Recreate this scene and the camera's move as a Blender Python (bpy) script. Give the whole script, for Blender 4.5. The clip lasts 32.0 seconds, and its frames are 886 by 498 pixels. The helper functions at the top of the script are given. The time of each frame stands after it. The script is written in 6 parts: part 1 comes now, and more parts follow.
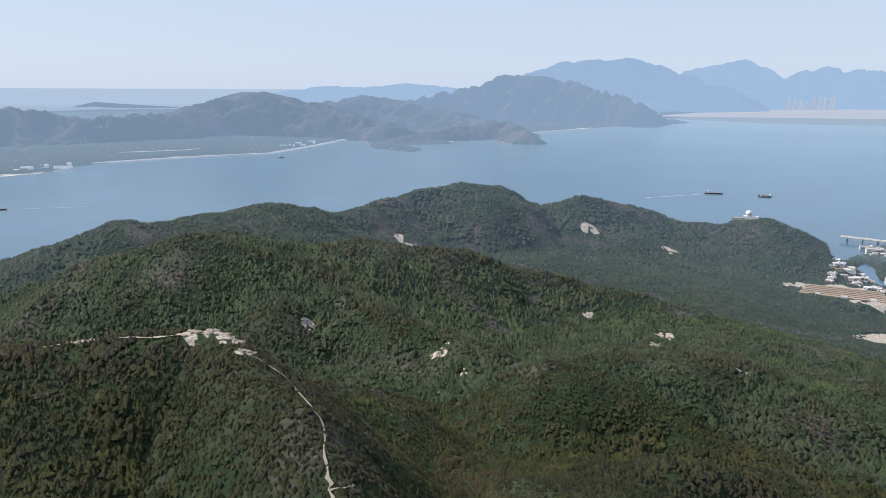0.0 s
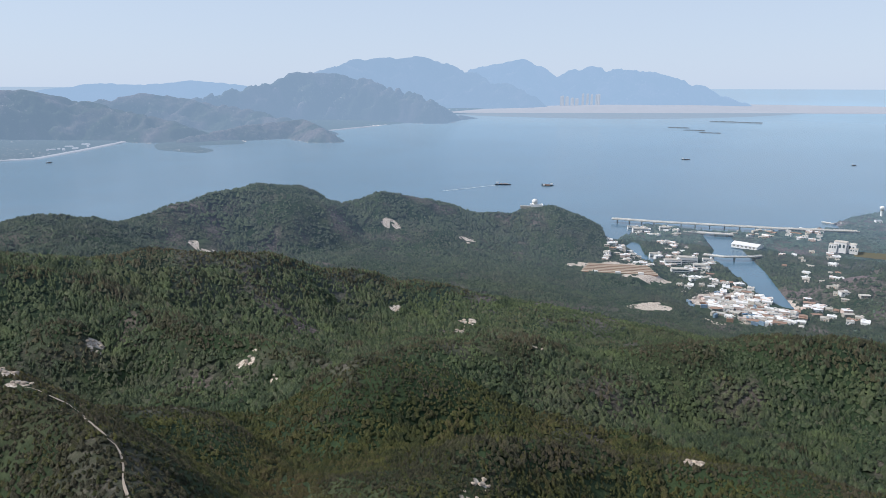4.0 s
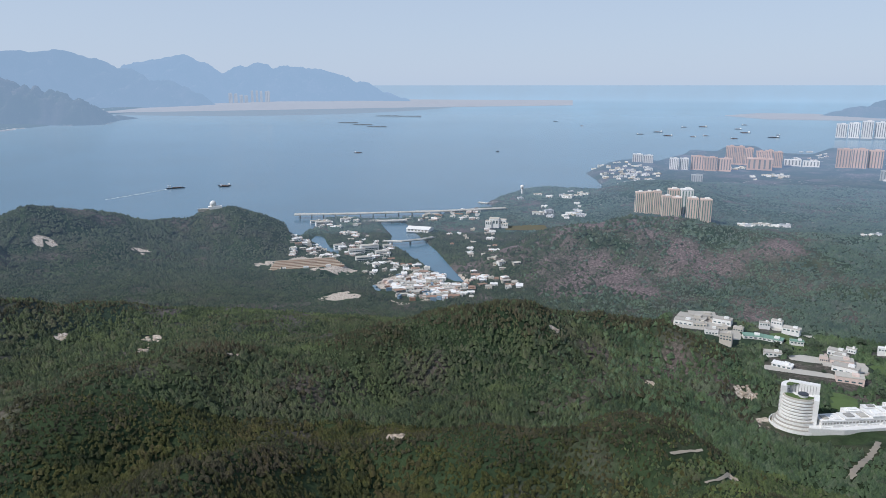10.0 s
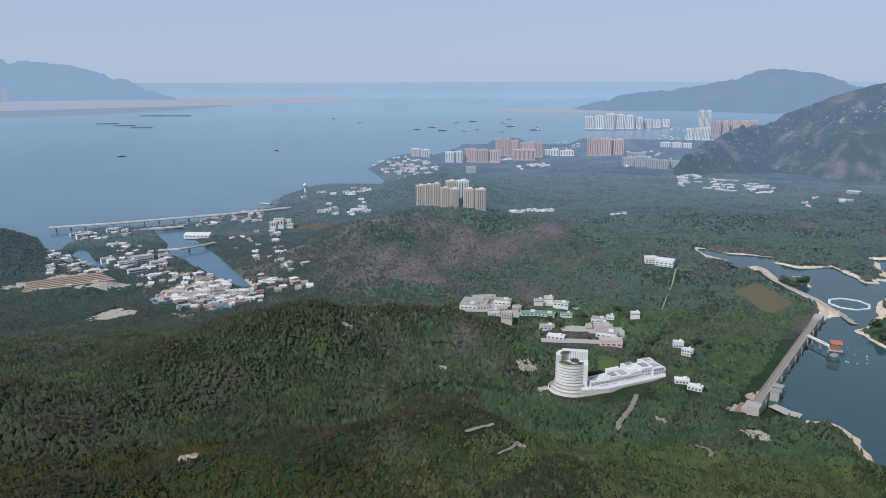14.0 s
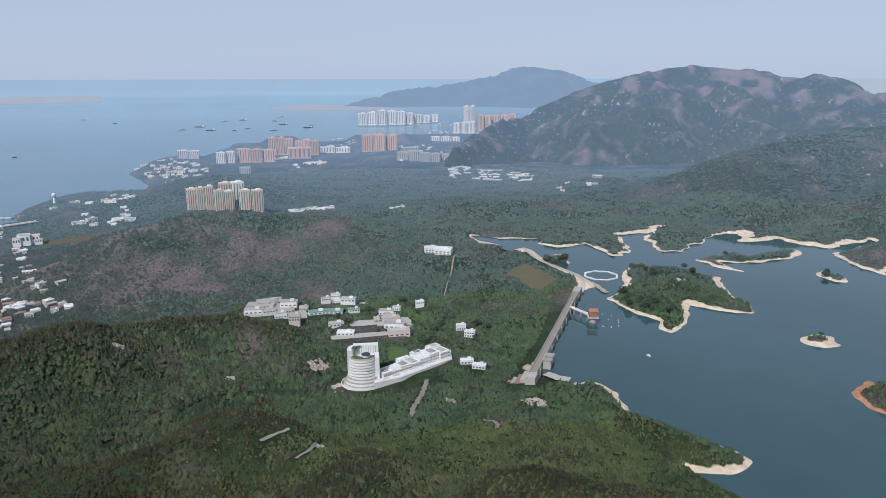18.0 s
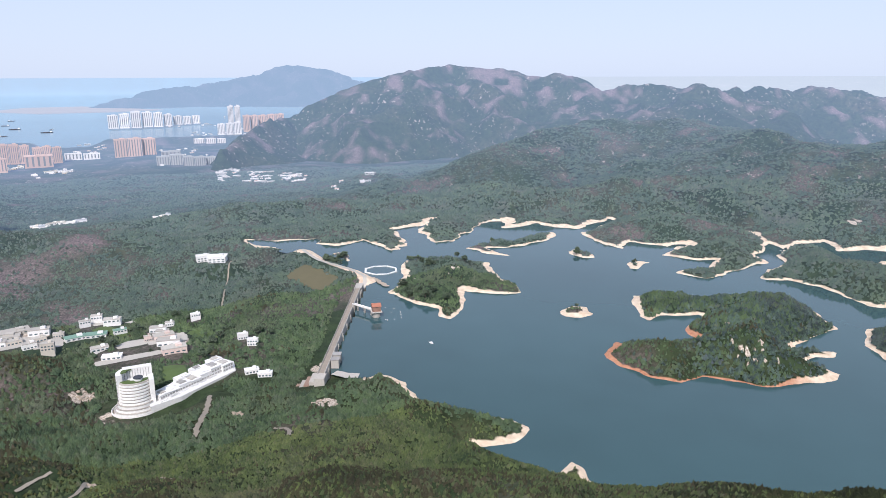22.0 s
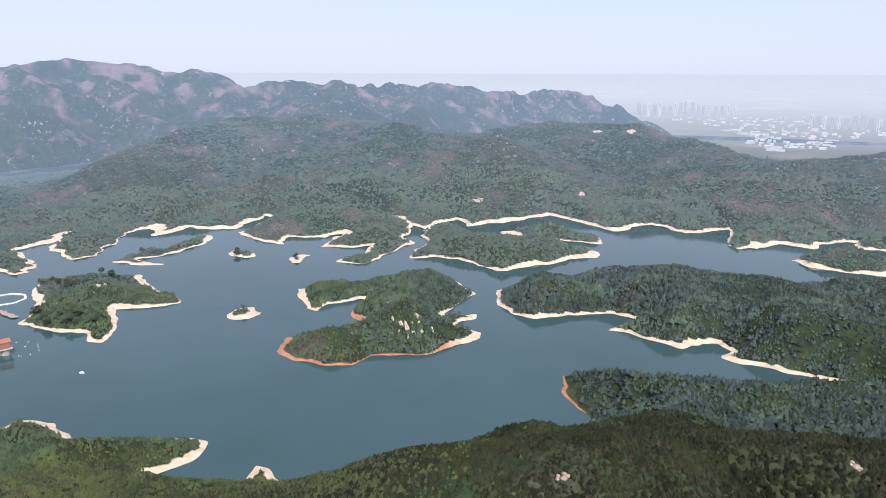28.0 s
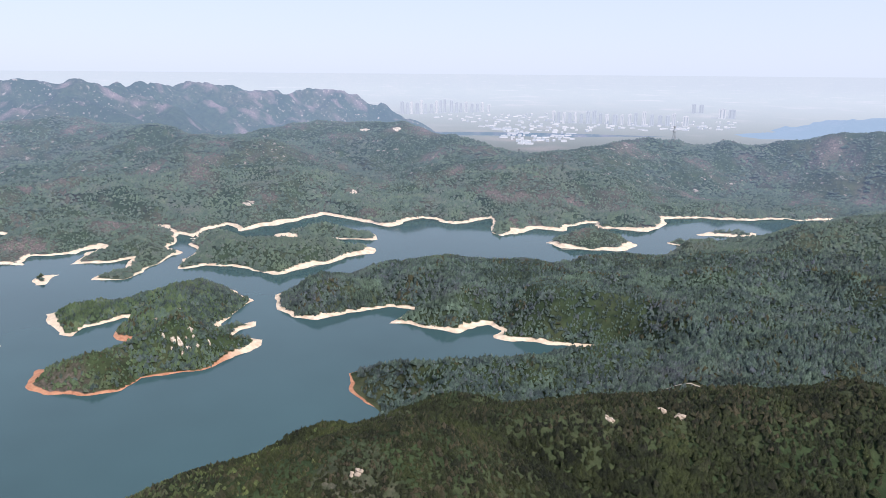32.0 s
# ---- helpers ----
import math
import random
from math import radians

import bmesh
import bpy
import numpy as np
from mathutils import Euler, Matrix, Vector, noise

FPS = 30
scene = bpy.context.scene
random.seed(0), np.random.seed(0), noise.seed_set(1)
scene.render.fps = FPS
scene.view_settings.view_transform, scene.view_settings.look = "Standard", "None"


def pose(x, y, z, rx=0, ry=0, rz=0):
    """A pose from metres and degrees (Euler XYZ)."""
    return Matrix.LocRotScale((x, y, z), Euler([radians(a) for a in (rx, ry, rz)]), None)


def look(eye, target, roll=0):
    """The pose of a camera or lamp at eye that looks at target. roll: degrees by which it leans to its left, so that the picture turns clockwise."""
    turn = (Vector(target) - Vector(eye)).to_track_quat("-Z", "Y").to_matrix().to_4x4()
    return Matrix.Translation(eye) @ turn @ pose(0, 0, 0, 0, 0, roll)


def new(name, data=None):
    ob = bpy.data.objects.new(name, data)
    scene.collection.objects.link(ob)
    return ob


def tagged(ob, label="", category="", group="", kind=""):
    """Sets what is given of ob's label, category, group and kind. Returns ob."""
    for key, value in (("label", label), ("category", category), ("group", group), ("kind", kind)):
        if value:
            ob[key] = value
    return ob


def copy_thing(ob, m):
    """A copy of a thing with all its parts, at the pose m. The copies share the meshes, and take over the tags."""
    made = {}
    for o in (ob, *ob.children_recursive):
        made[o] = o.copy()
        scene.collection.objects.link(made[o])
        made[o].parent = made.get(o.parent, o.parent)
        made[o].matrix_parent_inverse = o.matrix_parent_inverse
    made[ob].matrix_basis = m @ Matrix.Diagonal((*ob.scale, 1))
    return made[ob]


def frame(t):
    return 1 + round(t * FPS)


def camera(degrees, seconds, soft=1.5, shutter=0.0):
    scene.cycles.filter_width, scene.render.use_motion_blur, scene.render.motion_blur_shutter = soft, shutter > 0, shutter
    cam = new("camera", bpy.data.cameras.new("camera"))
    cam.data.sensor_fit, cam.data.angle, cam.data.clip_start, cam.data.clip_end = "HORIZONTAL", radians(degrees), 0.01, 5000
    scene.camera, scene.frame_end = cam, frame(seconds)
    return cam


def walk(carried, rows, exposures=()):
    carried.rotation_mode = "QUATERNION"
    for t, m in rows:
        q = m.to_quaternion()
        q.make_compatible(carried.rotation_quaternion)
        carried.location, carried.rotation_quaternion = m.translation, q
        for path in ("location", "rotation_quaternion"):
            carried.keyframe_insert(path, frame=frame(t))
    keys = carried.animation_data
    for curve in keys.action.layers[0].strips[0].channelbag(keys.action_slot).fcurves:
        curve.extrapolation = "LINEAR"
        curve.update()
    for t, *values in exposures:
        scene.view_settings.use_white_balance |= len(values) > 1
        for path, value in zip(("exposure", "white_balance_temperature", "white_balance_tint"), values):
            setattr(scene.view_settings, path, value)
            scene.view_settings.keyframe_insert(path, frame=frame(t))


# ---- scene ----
cam = camera(64.67, 32.0, soft=0.8)
PATH = [
    (0, pose(0, 0, 320, 77.14, -0.23, 0.56)),
    (1, pose(0, 0, 320, 77.13, -0.23, -3.32)),
    (2, pose(0, 0, 320, 77.09, -0.22, -7.27)),
    (3, pose(0, 0, 320, 77.06, -0.21, -11.52)),
    (3.5, pose(0, 0, 320, 77.03, -0.2, -13.66)),
    (5.5, pose(0, 0, 320, 76.97, -0.15, -22.26)),
    (6, pose(0, 0, 320, 76.96, -0.14, -24.39)),
    (7, pose(0, 0, 320, 76.93, -0.11, -28.7)),
    (8, pose(0, 0, 320, 76.9, -0.08, -33.04)),
    (9, pose(0, 0, 320, 76.83, -0.03, -37.39)),
    (10, pose(0, 0, 320, 76.79, 0.02, -41.79)),
    (11, pose(0, 0, 320, 76.73, 0.05, -46.2)),
    (12, pose(0, 0, 320, 76.67, 0.05, -50.66)),
    (13, pose(0, 0, 320, 76.61, 0.06, -55.08)),
    (14, pose(0, 0, 320, 76.56, 0.08, -59.51)),
    (14.5, pose(0, 0, 320, 76.53, 0.09, -61.75)),
    (16.5, pose(0, 0, 320, 76.37, 0.13, -70.77)),
    (17, pose(0, 0, 320, 76.33, 0.14, -73.04)),
    (18, pose(0, 0, 320, 76.29, 0.14, -77.63)),
    (19, pose(0, 0, 320, 76.28, 0.13, -82.22)),
    (20, pose(0, 0, 320, 76.24, 0.13, -86.82)),
    (21, pose(0, 0, 320, 76.21, 0.15, -91.45)),
    (22, pose(0, 0, 320, 76.15, 0.15, -96.1)),
    (23, pose(0, 0, 320, 76.09, 0.1, -100.77)),
    (24, pose(0, 0, 320, 76.0, 0.03, -105.47)),
    (25, pose(0, 0, 320, 75.94, -0.04, -110.16)),
    (25.5, pose(0, 0, 320, 75.92, -0.07, -112.49)),
    (27.5, pose(0, 0, 320, 75.88, -0.16, -121.79)),
    (28, pose(0, 0, 320, 75.88, -0.18, -124.08)),
    (29, pose(0, 0, 320, 75.89, -0.23, -128.71)),
    (30, pose(0, 0, 320, 75.89, -0.29, -133.36)),
    (31, pose(0, 0, 320, 75.9, -0.37, -138.03)),
    (32, pose(0, 0, 320, 75.91, -0.46, -142.69)),
]
# the camera's own exposure and white balance drift as it turns
walk(cam, PATH, [(0, 0.0, 6320, 12), (7, -0.12, 6200, 11), (9, -0.20, 6150, 11), (12, -0.37, 6060, 11), (15, -0.48, 6000, 11), (17, -0.49, 6000, 11), (18, -0.37, 6040, 12), (19.5, -0.13, 6160, 15), (21, 0.09, 6220, 16), (25, 0.17, 6380, 19), (32, 0.24, 6480, 18)])

# ---- world, sun ----
SUN_AZ, SUN_EL = -76.0, 46.0
world = bpy.data.worlds.new("sky")
scene.world = world
world.use_nodes = True
wn = world.node_tree.nodes
sky = wn.new("ShaderNodeTexSky")
sky.sky_type, sky.sun_disc = "NISHITA", False
sky.sun_elevation, sky.sun_rotation = radians(SUN_EL), radians(SUN_AZ)
sky.altitude, sky.air_density, sky.dust_density, sky.ozone_density = 0, 1.0, 0.6, 2.0
# thin even haze over the clear sky
veil = wn.new("ShaderNodeMix")
veil.data_type = "RGBA"
up = wn.new("ShaderNodeSeparateXYZ")
world.node_tree.links.new(wn.new("ShaderNodeTexCoord").outputs["Generated"], up.inputs[0])
thin = wn.new("ShaderNodeMapRange")
thin.inputs["From Max"].default_value, thin.inputs["To Min"].default_value, thin.inputs["To Max"].default_value = 0.7, 0.88, 0.35
world.node_tree.links.new(up.outputs["Z"], thin.inputs["Value"])
world.node_tree.links.new(thin.outputs["Result"], veil.inputs["Factor"])
veil.inputs["B"].default_value = (5.75, 6.72, 8.1, 1)
world.node_tree.links.new(sky.outputs[0], veil.inputs["A"])
world.node_tree.links.new(veil.outputs["Result"], wn["Background"].inputs["Color"])
wn["Background"].inputs["Strength"].default_value = 0.11
sun = new("sun", bpy.data.lights.new("sun", "SUN"))
sun.data.energy, sun.data.angle, sun.data.color = 4.2, radians(0.6), (1.0, 0.95, 0.87)
sun.matrix_world = look((0, 0, 900), Vector((0, 0, 900)) - Vector((math.sin(radians(SUN_AZ)) * math.cos(radians(SUN_EL)),
                        math.cos(radians(SUN_AZ)) * math.cos(radians(SUN_EL)), math.sin(radians(SUN_EL)))))

# ---- the plan: shores and crest lines ----
#[terrain
EYE = 320.0     # height of the flight over the sea, metres
LEVEL = 58.0    # water of the reservoir
# shores: x, y in metres
LAKE = [(600, 41), (581, 16), (593, 0), (587, -14), (564, -26), (535, -31), (515, -65), (496, -105), (482, -114), (459, -99), (455, -67),
    (406, -115), (425, -135), (386, -148), (362, -178), (381, -235), (365, -313), (352, -347), (343, -377), (384, -386), (422, -416),
    (405, -445), (368, -455), (343, -476), (316, -516), (301, -555), (238, -608), (248, -618), (323, -583), (347, -573), (365, -567),
    (371, -589), (390, -600), (402, -587), (401, -555), (446, -545), (480, -538), (477, -581), (513, -575), (536, -534), (546, -492),
    (570, -480), (603, -490), (647, -519), (650, -588), (574, -726), (469, -761), (346, -902), (269, -1085), (221, -1326), (198, -1484),
    (243, -1440), (320, -1363), (407, -1325), (443, -1275), (433, -1164), (507, -1120), (545, -1164), (554, -1053), (605, -1053), (599, -961),
    (632, -972), (711, -1081), (737, -981), (798, -1009), (809, -909), (878, -909), (964, -900), (973, -805), (974, -720), (1046, -732),
    (1018, -673), (982, -622)]
LAKE_B = [(985, -636), (1035, -626), (1111, -646), (1222, -608), (1286, -565), (1232, -461), (1270, -453), (1177, -368), (1203, -327),
    (1255, -274), (1245, -208), (1206, -134), (1190, -93), (1219, -175), (1228, -132), (1295, -125), (1203, -47), (1156, 11), (1152, 83),
    (1146, 147), (1147, 204), (1109, 169), (1085, 142), (1050, 101), (985, 69), (933, 25), (893, 3), (870, 6)]
ISL_DAM = [(844, -17), (871, -40), (937, -41), (998, -56), (1003, -96), (969, -163), (920, -168), (869, -175), (825, -186), (814, -163), (833, -116),
    (797, -113), (748, -101), (729, -86), (742, -75), (768, -75), (793, -47)]
ISL_BAR = [(738, -209), (755, -228), (752, -248), (731, -253), (722, -235), (730, -214)]
ISL_BIG = [(616, -221), (640, -245), (629, -285), (637, -329), (670, -328), (690, -348), (713, -375), (722, -319), (704, -301), (719, -298),
    (795, -318), (796, -352), (761, -391), (761, -448), (739, -493), (702, -502), (652, -493), (640, -467), (606, -411), (593, -449),
    (582, -437), (579, -404), (542, -422), (529, -396), (528, -339), (558, -295), (547, -266), (562, -244), (586, -225)]
ISL_D = [(1010, -295), (1033, -318), (1009, -339), (977, -334), (970, -312)]
ISL_E = [(915, -357), (947, -385), (934, -400), (903, -372)]
ISL_F = [(985, 72), (965, 54), (974, 35), (1017, 29), (1053, 51), (1036, 74)]
ISL_LONG = [(1062, -141), (1082, -184), (1127, -248), (1155, -325), (1098, -290), (1062, -216), (1052, -178), (1002, -213), (1021, -173), (1047, -151)]
ISL_MID = [(530, -956), (534, -1014), (488, -1079), (402, -1051), (402, -1017), (483, -947)]
ISL_FAR = [(903, -734), (893, -787), (848, -823), (784, -842), (759, -799), (836, -736), (869, -740)]
ISL_RIGHT = [(365, -1174), (320, -1239), (277, -1269), (272, -1229), (317, -1192)]
ISL_SPIT = [(386, -1099), (369, -1123), (331, -1114), (350, -1083)]
PEN_A = [(881, -422), (850, -447), (895, -509), (926, -560), (1054, -641), (1221, -632), (1310, -551), (1252, -480), (1166, -384), (1134, -354),
    (1028, -391), (1070, -428), (1024, -462), (1045, -513), (983, -419), (948, -499), (903, -466)]
PEN_B = [(844, -513), (831, -544), (776, -571), (715, -573), (715, -624), (712, -674), (696, -749), (725, -767), (789, -722), (853, -672),
    (992, -692), (1005, -655), (929, -592), (888, -551)]
PEN_C = [(1133, 95), (1124, 51), (1151, 6), (1225, 9), (1271, 99), (1196, 107)]
PEN_D = [(1113, 10), (1072, -41), (1128, -57), (1202, -53), (1208, 1)]
PEN_E = [(1117, -87), (1131, -128), (1188, -183), (1231, -170), (1208, -100)]
PEN_F = [(1284, 124), (1118, 92), (1099, 56), (1121, 13), (1182, 4), (1272, 33)]
PEN_G = [(1200, 14), (1090, 6), (1065, -25), (1085, -54), (1137, -62), (1225, -28)]
PEN_H = [(1278, -97), (1110, -88), (1119, -123), (1172, -180), (1238, -198), (1297, -156)]
PEN_I = [(1301, -262), (1202, -238), (1203, -272), (1238, -309), (1305, -346)]
ISL_G = [(1209, 213), (1160, 197), (1153, 155), (1196, 99), (1224, 108), (1221, 164)]
COAST = [(-1350, 1481), (-1065, 1620), (-728, 2259), (126, 2876), (897, 2194), (827, 1582), (910, 1440), (985, 1366), (1067, 1306), (1228, 1305),
    (1339, 1290), (1370, 1351), (1599, 1435), (1706, 1415), (1732, 1262), (1737, 1196), (1840, 1284), (1965, 1407), (2136, 1588), (2479, 1724),
    (2666, 1732), (2733, 1590), (2568, 1656), (2728, 1637), (3251, 1747), (3740, 1754), (3360, 1358), (3787, 1336), (3984, 1181), (4108, 999),
    (4839, 1128), (5353, 1430), (4787, 1499), (4922, 1723), (6142, 2130), (6162, 1604), (5514, 1191), (6011, 953), (7270, 1271), (7623, 2220)]
INLET = [(989, 1344), (1028, 1287), (973, 1183), (936, 1110), (887, 1009), (818, 889), (772, 807), (764, 819), (771, 880), (808, 973), (829, 1037),
    (853, 1125), (907, 1181)]
POND = [(752, 1263), (788, 1298), (793, 1273), (750, 1184), (748, 1147), (723, 1110), (718, 1154), (740, 1215)]
R_NEAR = [(-39.1, 340, 219), (-34.3, 330, 217), (-27.7, 315, 221), (-19.6, 300, 224), (-17.3, 272, 224), (-12.9, 232, 218),
    (-10.9, 200, 215), (-9.8, 172, 212), (-9.3, 150, 210), (-8.5, 120, 206)]
R_COAST = [(-40.3, 900, 88), (-33.6, 1000, 107), (-29.6, 1000, 135), (-25.3, 1000, 159), (-22.2, 1020, 148), (-18.8, 1020, 162),
    (-14.4, 1050, 161), (-8.2, 1150, 132), (-3.5, 1250, 145), (1.8, 1300, 156), (7.7, 1350, 101), (10.8, 1380, 123), (16.6, 1420, 95),
    (21.6, 1420, 70)]
R_CAPE = [(21.6, 1420, 70), (23.3, 1430, 87), (24.8, 1430, 92), (26.3, 1420, 79), (27.9, 1400, 58), (29.5, 1380, 45)]
R_MID = [(-24.3, 760, 166), (-18.1, 790, 168), (-11.9, 800, 148), (-8.2, 815, 147), (-1.6, 830, 142), (1.7, 850, 127), (5.0, 870, 107),
    (9.7, 880, 90), (13.4, 880, 81), (16.6, 870, 69), (19.8, 840, 59)]
R_SPUR = [(-11.1, 720, 134), (-7.4, 650, 123), (-0.7, 590, 117), (3.7, 545, 117), (10.0, 505, 120)]
R_FRONT = [(10.4, 480, 130), (15.7, 520, 125), (22.2, 560, 116), (29.0, 590, 102), (33.8, 610, 101), (38.7, 640, 99), (43.4, 670, 103),
    (47.5, 690, 109), (52.5, 740, 86), (59.5, 740, 81), (62.8, 720, 76)]
R_FORE = [(11.1, 270, 158), (19.5, 330, 142), (28.6, 380, 123), (34.6, 400, 112), (42.0, 390, 112), (51.3, 390, 119), (59.4, 400, 128),
    (63.9, 380, 111), (68.9, 320, 135)]
R_PINK = [(46.3, 1150, 21), (50.1, 1230, 50), (53.5, 1280, 73), (59.1, 1300, 90), (65.1, 1270, 81), (69.7, 1230, 78), (76.3, 1130, 56)]
R_LOW = [(64.4, 1550, 37), (71.4, 1500, 48), (76.1, 1450, 60), (80.7, 1420, 82), (85.3, 1400, 80), (89.7, 1420, 75), (96.0, 1450, 71),
    (103.5, 1500, 70)]
R_TOWN = [(59.2, 2000, 61), (64.6, 2300, 31), (70.1, 2350, 36), (76.1, 2300, 15)]
R_DAM = [(80.1, 760, 37), (81.5, 850, 43), (82.8, 930, 50), (78.5, 1080, 45), (76.6, 1150, 34)]
R_SHORE = [(75.3, 520, 62), (81.2, 560, 56), (86.1, 600, 47), (92.0, 610, 54)]
R_TIP = [(78.9, 430, 75), (86.3, 450, 81), (93.3, 450, 88), (99.0, 440, 93), (101.9, 430, 94)]
R_EDGE = [(86.4, 270, 158), (100.7, 270, 153), (115.2, 245, 166), (118.8, 245, 164), (123.7, 245, 176), (130.7, 250, 180), (139.2, 255, 186),
    (131.1, 270, 168), (138.7, 290, 166), (148.7, 330, 157), (158.4, 350, 156), (167.3, 370, 158), (177.3, 400, 165), (-175.5, 420, 173)]
R_WOOD = [(130.3, 840, 65), (136.4, 850, 83), (142.1, 870, 90), (147.4, 880, 69), (151.2, 870, 88), (155.8, 870, 98), (159.9, 840, 95),
    (165.4, 800, 119)]
R_WOOD2 = [(145.7, 560, 77), (153.5, 565, 74), (160.5, 600, 76), (166.7, 680, 84), (172.3, 740, 103), (176.2, 780, 127)]
R_RIGHT = [(164.2, 820, 105), (168.0, 900, 123), (172.6, 960, 147), (175.6, 1000, 156), (-178.9, 1050, 175)]
R_RED = [(135.6, 520, 88), (138.6, 540, 90), (141.9, 540, 78), (146.3, 580, 79), (150.5, 590, 78)]
M_FRONT = [(100.0, 1650, 154), (104.1, 1848, 185), (108.2, 1980, 205), (115.4, 1980, 218), (119.9, 1782, 210), (124.8, 1650, 187),
    (128.6, 1617, 183), (123.0, 1650, 185)]
M_MID2 = [(127.1, 1728, 186), (131.6, 1872, 207), (136.0, 1872, 205), (139.5, 1800, 198), (142.9, 1728, 184), (146.6, 1656, 164),
    (150.5, 1656, 141), (150.8, 1584, 153), (155.2, 1656, 166), (159.0, 1800, 180), (165.2, 1872, 174), (169.7, 1872, 175), (174.8, 1872, 199)]
M_RIDGE = [(78.6, 2400, 90), (81.0, 2720, 115), (83.5, 3040, 168), (86.6, 3120, 213), (90.7, 3200, 294), (93.5, 3200, 339),
    (96.6, 3360, 376), (99.6, 3360, 357), (102.0, 3360, 339), (105.9, 3280, 319), (107.7, 3200, 274), (110.9, 3200, 258), (114.5, 3200, 274),
    (115.6, 3200, 298), (117.4, 3200, 257), (121.6, 3440, 243), (124.3, 3600, 264), (127.1, 3600, 228), (131.9, 3680, 221), (135.8, 3760, 198),
    (138.0, 3760, 144), (139.9, 3760, 96)]
M_FAR = [(68.8, 8500, -20), (73.8, 8500, 148), (79.6, 9000, 247), (83.9, 9000, 461), (86.3, 9000, 413), (88.5, 9000, 279), (90.5, 9000, 233),
    (95.2, 9000, 150)]
L_A = [(-36.2, 4600, 189), (-32.4, 4600, 205), (-30.4, 4600, 182), (-28.6, 4500, 143), (-25.4, 4500, 152), (-21.6, 4700, 155), (-19.1, 5000, 212),
    (-16.1, 5200, 296), (-14.5, 5200, 297), (-11.7, 5200, 231), (-8.9, 4900, 161), (-4.8, 4600, 92)]
L_B = [(-11.9, 6000, 171), (-9.7, 6000, 217), (-7.0, 6000, 268), (-5.3, 6000, 250), (-3.2, 5800, 204), (0.2, 5500, 143), (4.7, 5000, 76)]
L_C = [(-3.5, 7000, 180), (-0.3, 7000, 279), (2.4, 7000, 344), (4.2, 7200, 461), (7.3, 7200, 451), (10.4, 7000, 369), (12.8, 6800, 267),
    (14.7, 6600, 191), (16.5, 7200, 60), (18.5, 7600, 4)]
L_D = [(4.6, 11000, 477), (7.3, 11000, 561), (9.4, 11500, 761), (11.6, 11500, 760), (14.1, 11500, 799), (15.8, 11500, 672), (17.7, 11500, 521),
    (20.0, 11000, 401), (22.4, 10500, 212)]
L_E = [(15.5, 13000, 414), (17.9, 13000, 584), (20.2, 13000, 721), (22.1, 13000, 817), (23.3, 13000, 670), (24.7, 13000, 507), (24.9, 13000, 511),
    (27.4, 13000, 689), (29.4, 13000, 612), (32.1, 13000, 543), (35.3, 13000, 327), (38.2, 13000, 101)]
L_BACK = [(-13.2, 16000, 225), (-10.6, 16000, 336), (-8.8, 16000, 387), (-7.0, 16000, 328), (-3.4, 16000, 443), (-0.3, 16000, 361),
    (2.4, 16000, 179)]
L_ISLES = [(-30.6, 34168.78872669104, 30), (-29.2, 36415.4854389013, 60), (-28.2, 30526.68735603723, 40), (-26.8, 26126.294873661478, 8)]
L_ISLES2 = [(-24.2, 30385.652249062736, 20), (-21.4, 33770.999356315755, 60), (-19.0, 36209.88443633868, 70), (-16.2, 30723.473035205094, 20)]
L_ISLES3 = [(-27.7, 13520.831260865534, 10), (-26.4, 14848.585034612643, 60), (-24.8, 13173.458998735952, 60), (-23.1, 12722.655663794048, 40),
    (-21.1, 12738.421452447412, 10)]
L_PEN2 = [(-4.4, 4300, 29), (0.2, 4600, 82), (4.7, 4800, 112), (6.3, 4300, 64)]
ISLE = [(-5000, 900), (-2600, 1900), (-1653, 2552), (-1570, 2662), (-1590, 2838), (-1542, 2995), (-1304, 3258), (-901, 3545), (-769, 4063), (-600, 4808), (-439, 5193), (-490, 4346),
    (-427, 3923), (-222, 3648), (-154, 3790), (-268, 4135), (14, 4240), (33, 4578), (536, 5008), (613, 5341), (1118, 6004), (1470, 6405),
    (1696, 7324), (1870, 7892), (2760, 8633), (4087, 10000), (5235, 9900), (9000, 11500), (6000, 16000), (-6000, 16000)]
M_RIGHT = [(168.2, 4200, 23), (170.7, 4300, 42), (174.7, 4500, 95), (178.7, 4500, 137)]

# crest lines above: degrees to the right of the first heading, metres out, height
DAM = [(584, 47), (846, 17)]
BANK = [DAM[1], (894, 9), (938, 32), (990, 75), (1060, 105)]
def polar(a, r):
    return r * np.sin(np.radians(a)), r * np.cos(np.radians(a))


LAKE_ALL = LAKE + LAKE_B
ISLANDS = {"dam": ISL_DAM, "bar": ISL_BAR, "big": ISL_BIG, "d": ISL_D, "e": ISL_E, "f": ISL_F, "long": ISL_LONG, "mid": ISL_MID,
           "far": ISL_FAR, "right": ISL_RIGHT, "spit": ISL_SPIT, "back": ISL_G}
PENINSULAS = [PEN_A, PEN_B, PEN_C, PEN_D, PEN_E, PEN_F, PEN_G, PEN_H, PEN_I]
# the open coast runs behind the seaward crest
SHORE = [(round(polar(a, r + 1.8 * z + 30)[0]), round(polar(a, r + 1.8 * z + 30)[1])) for a, r, z in R_COAST + R_CAPE]
SEA = SHORE + COAST[6:] + [(9000, 40000), (-40000, 40000), (-40000, -3000), (-2500, -1500)]
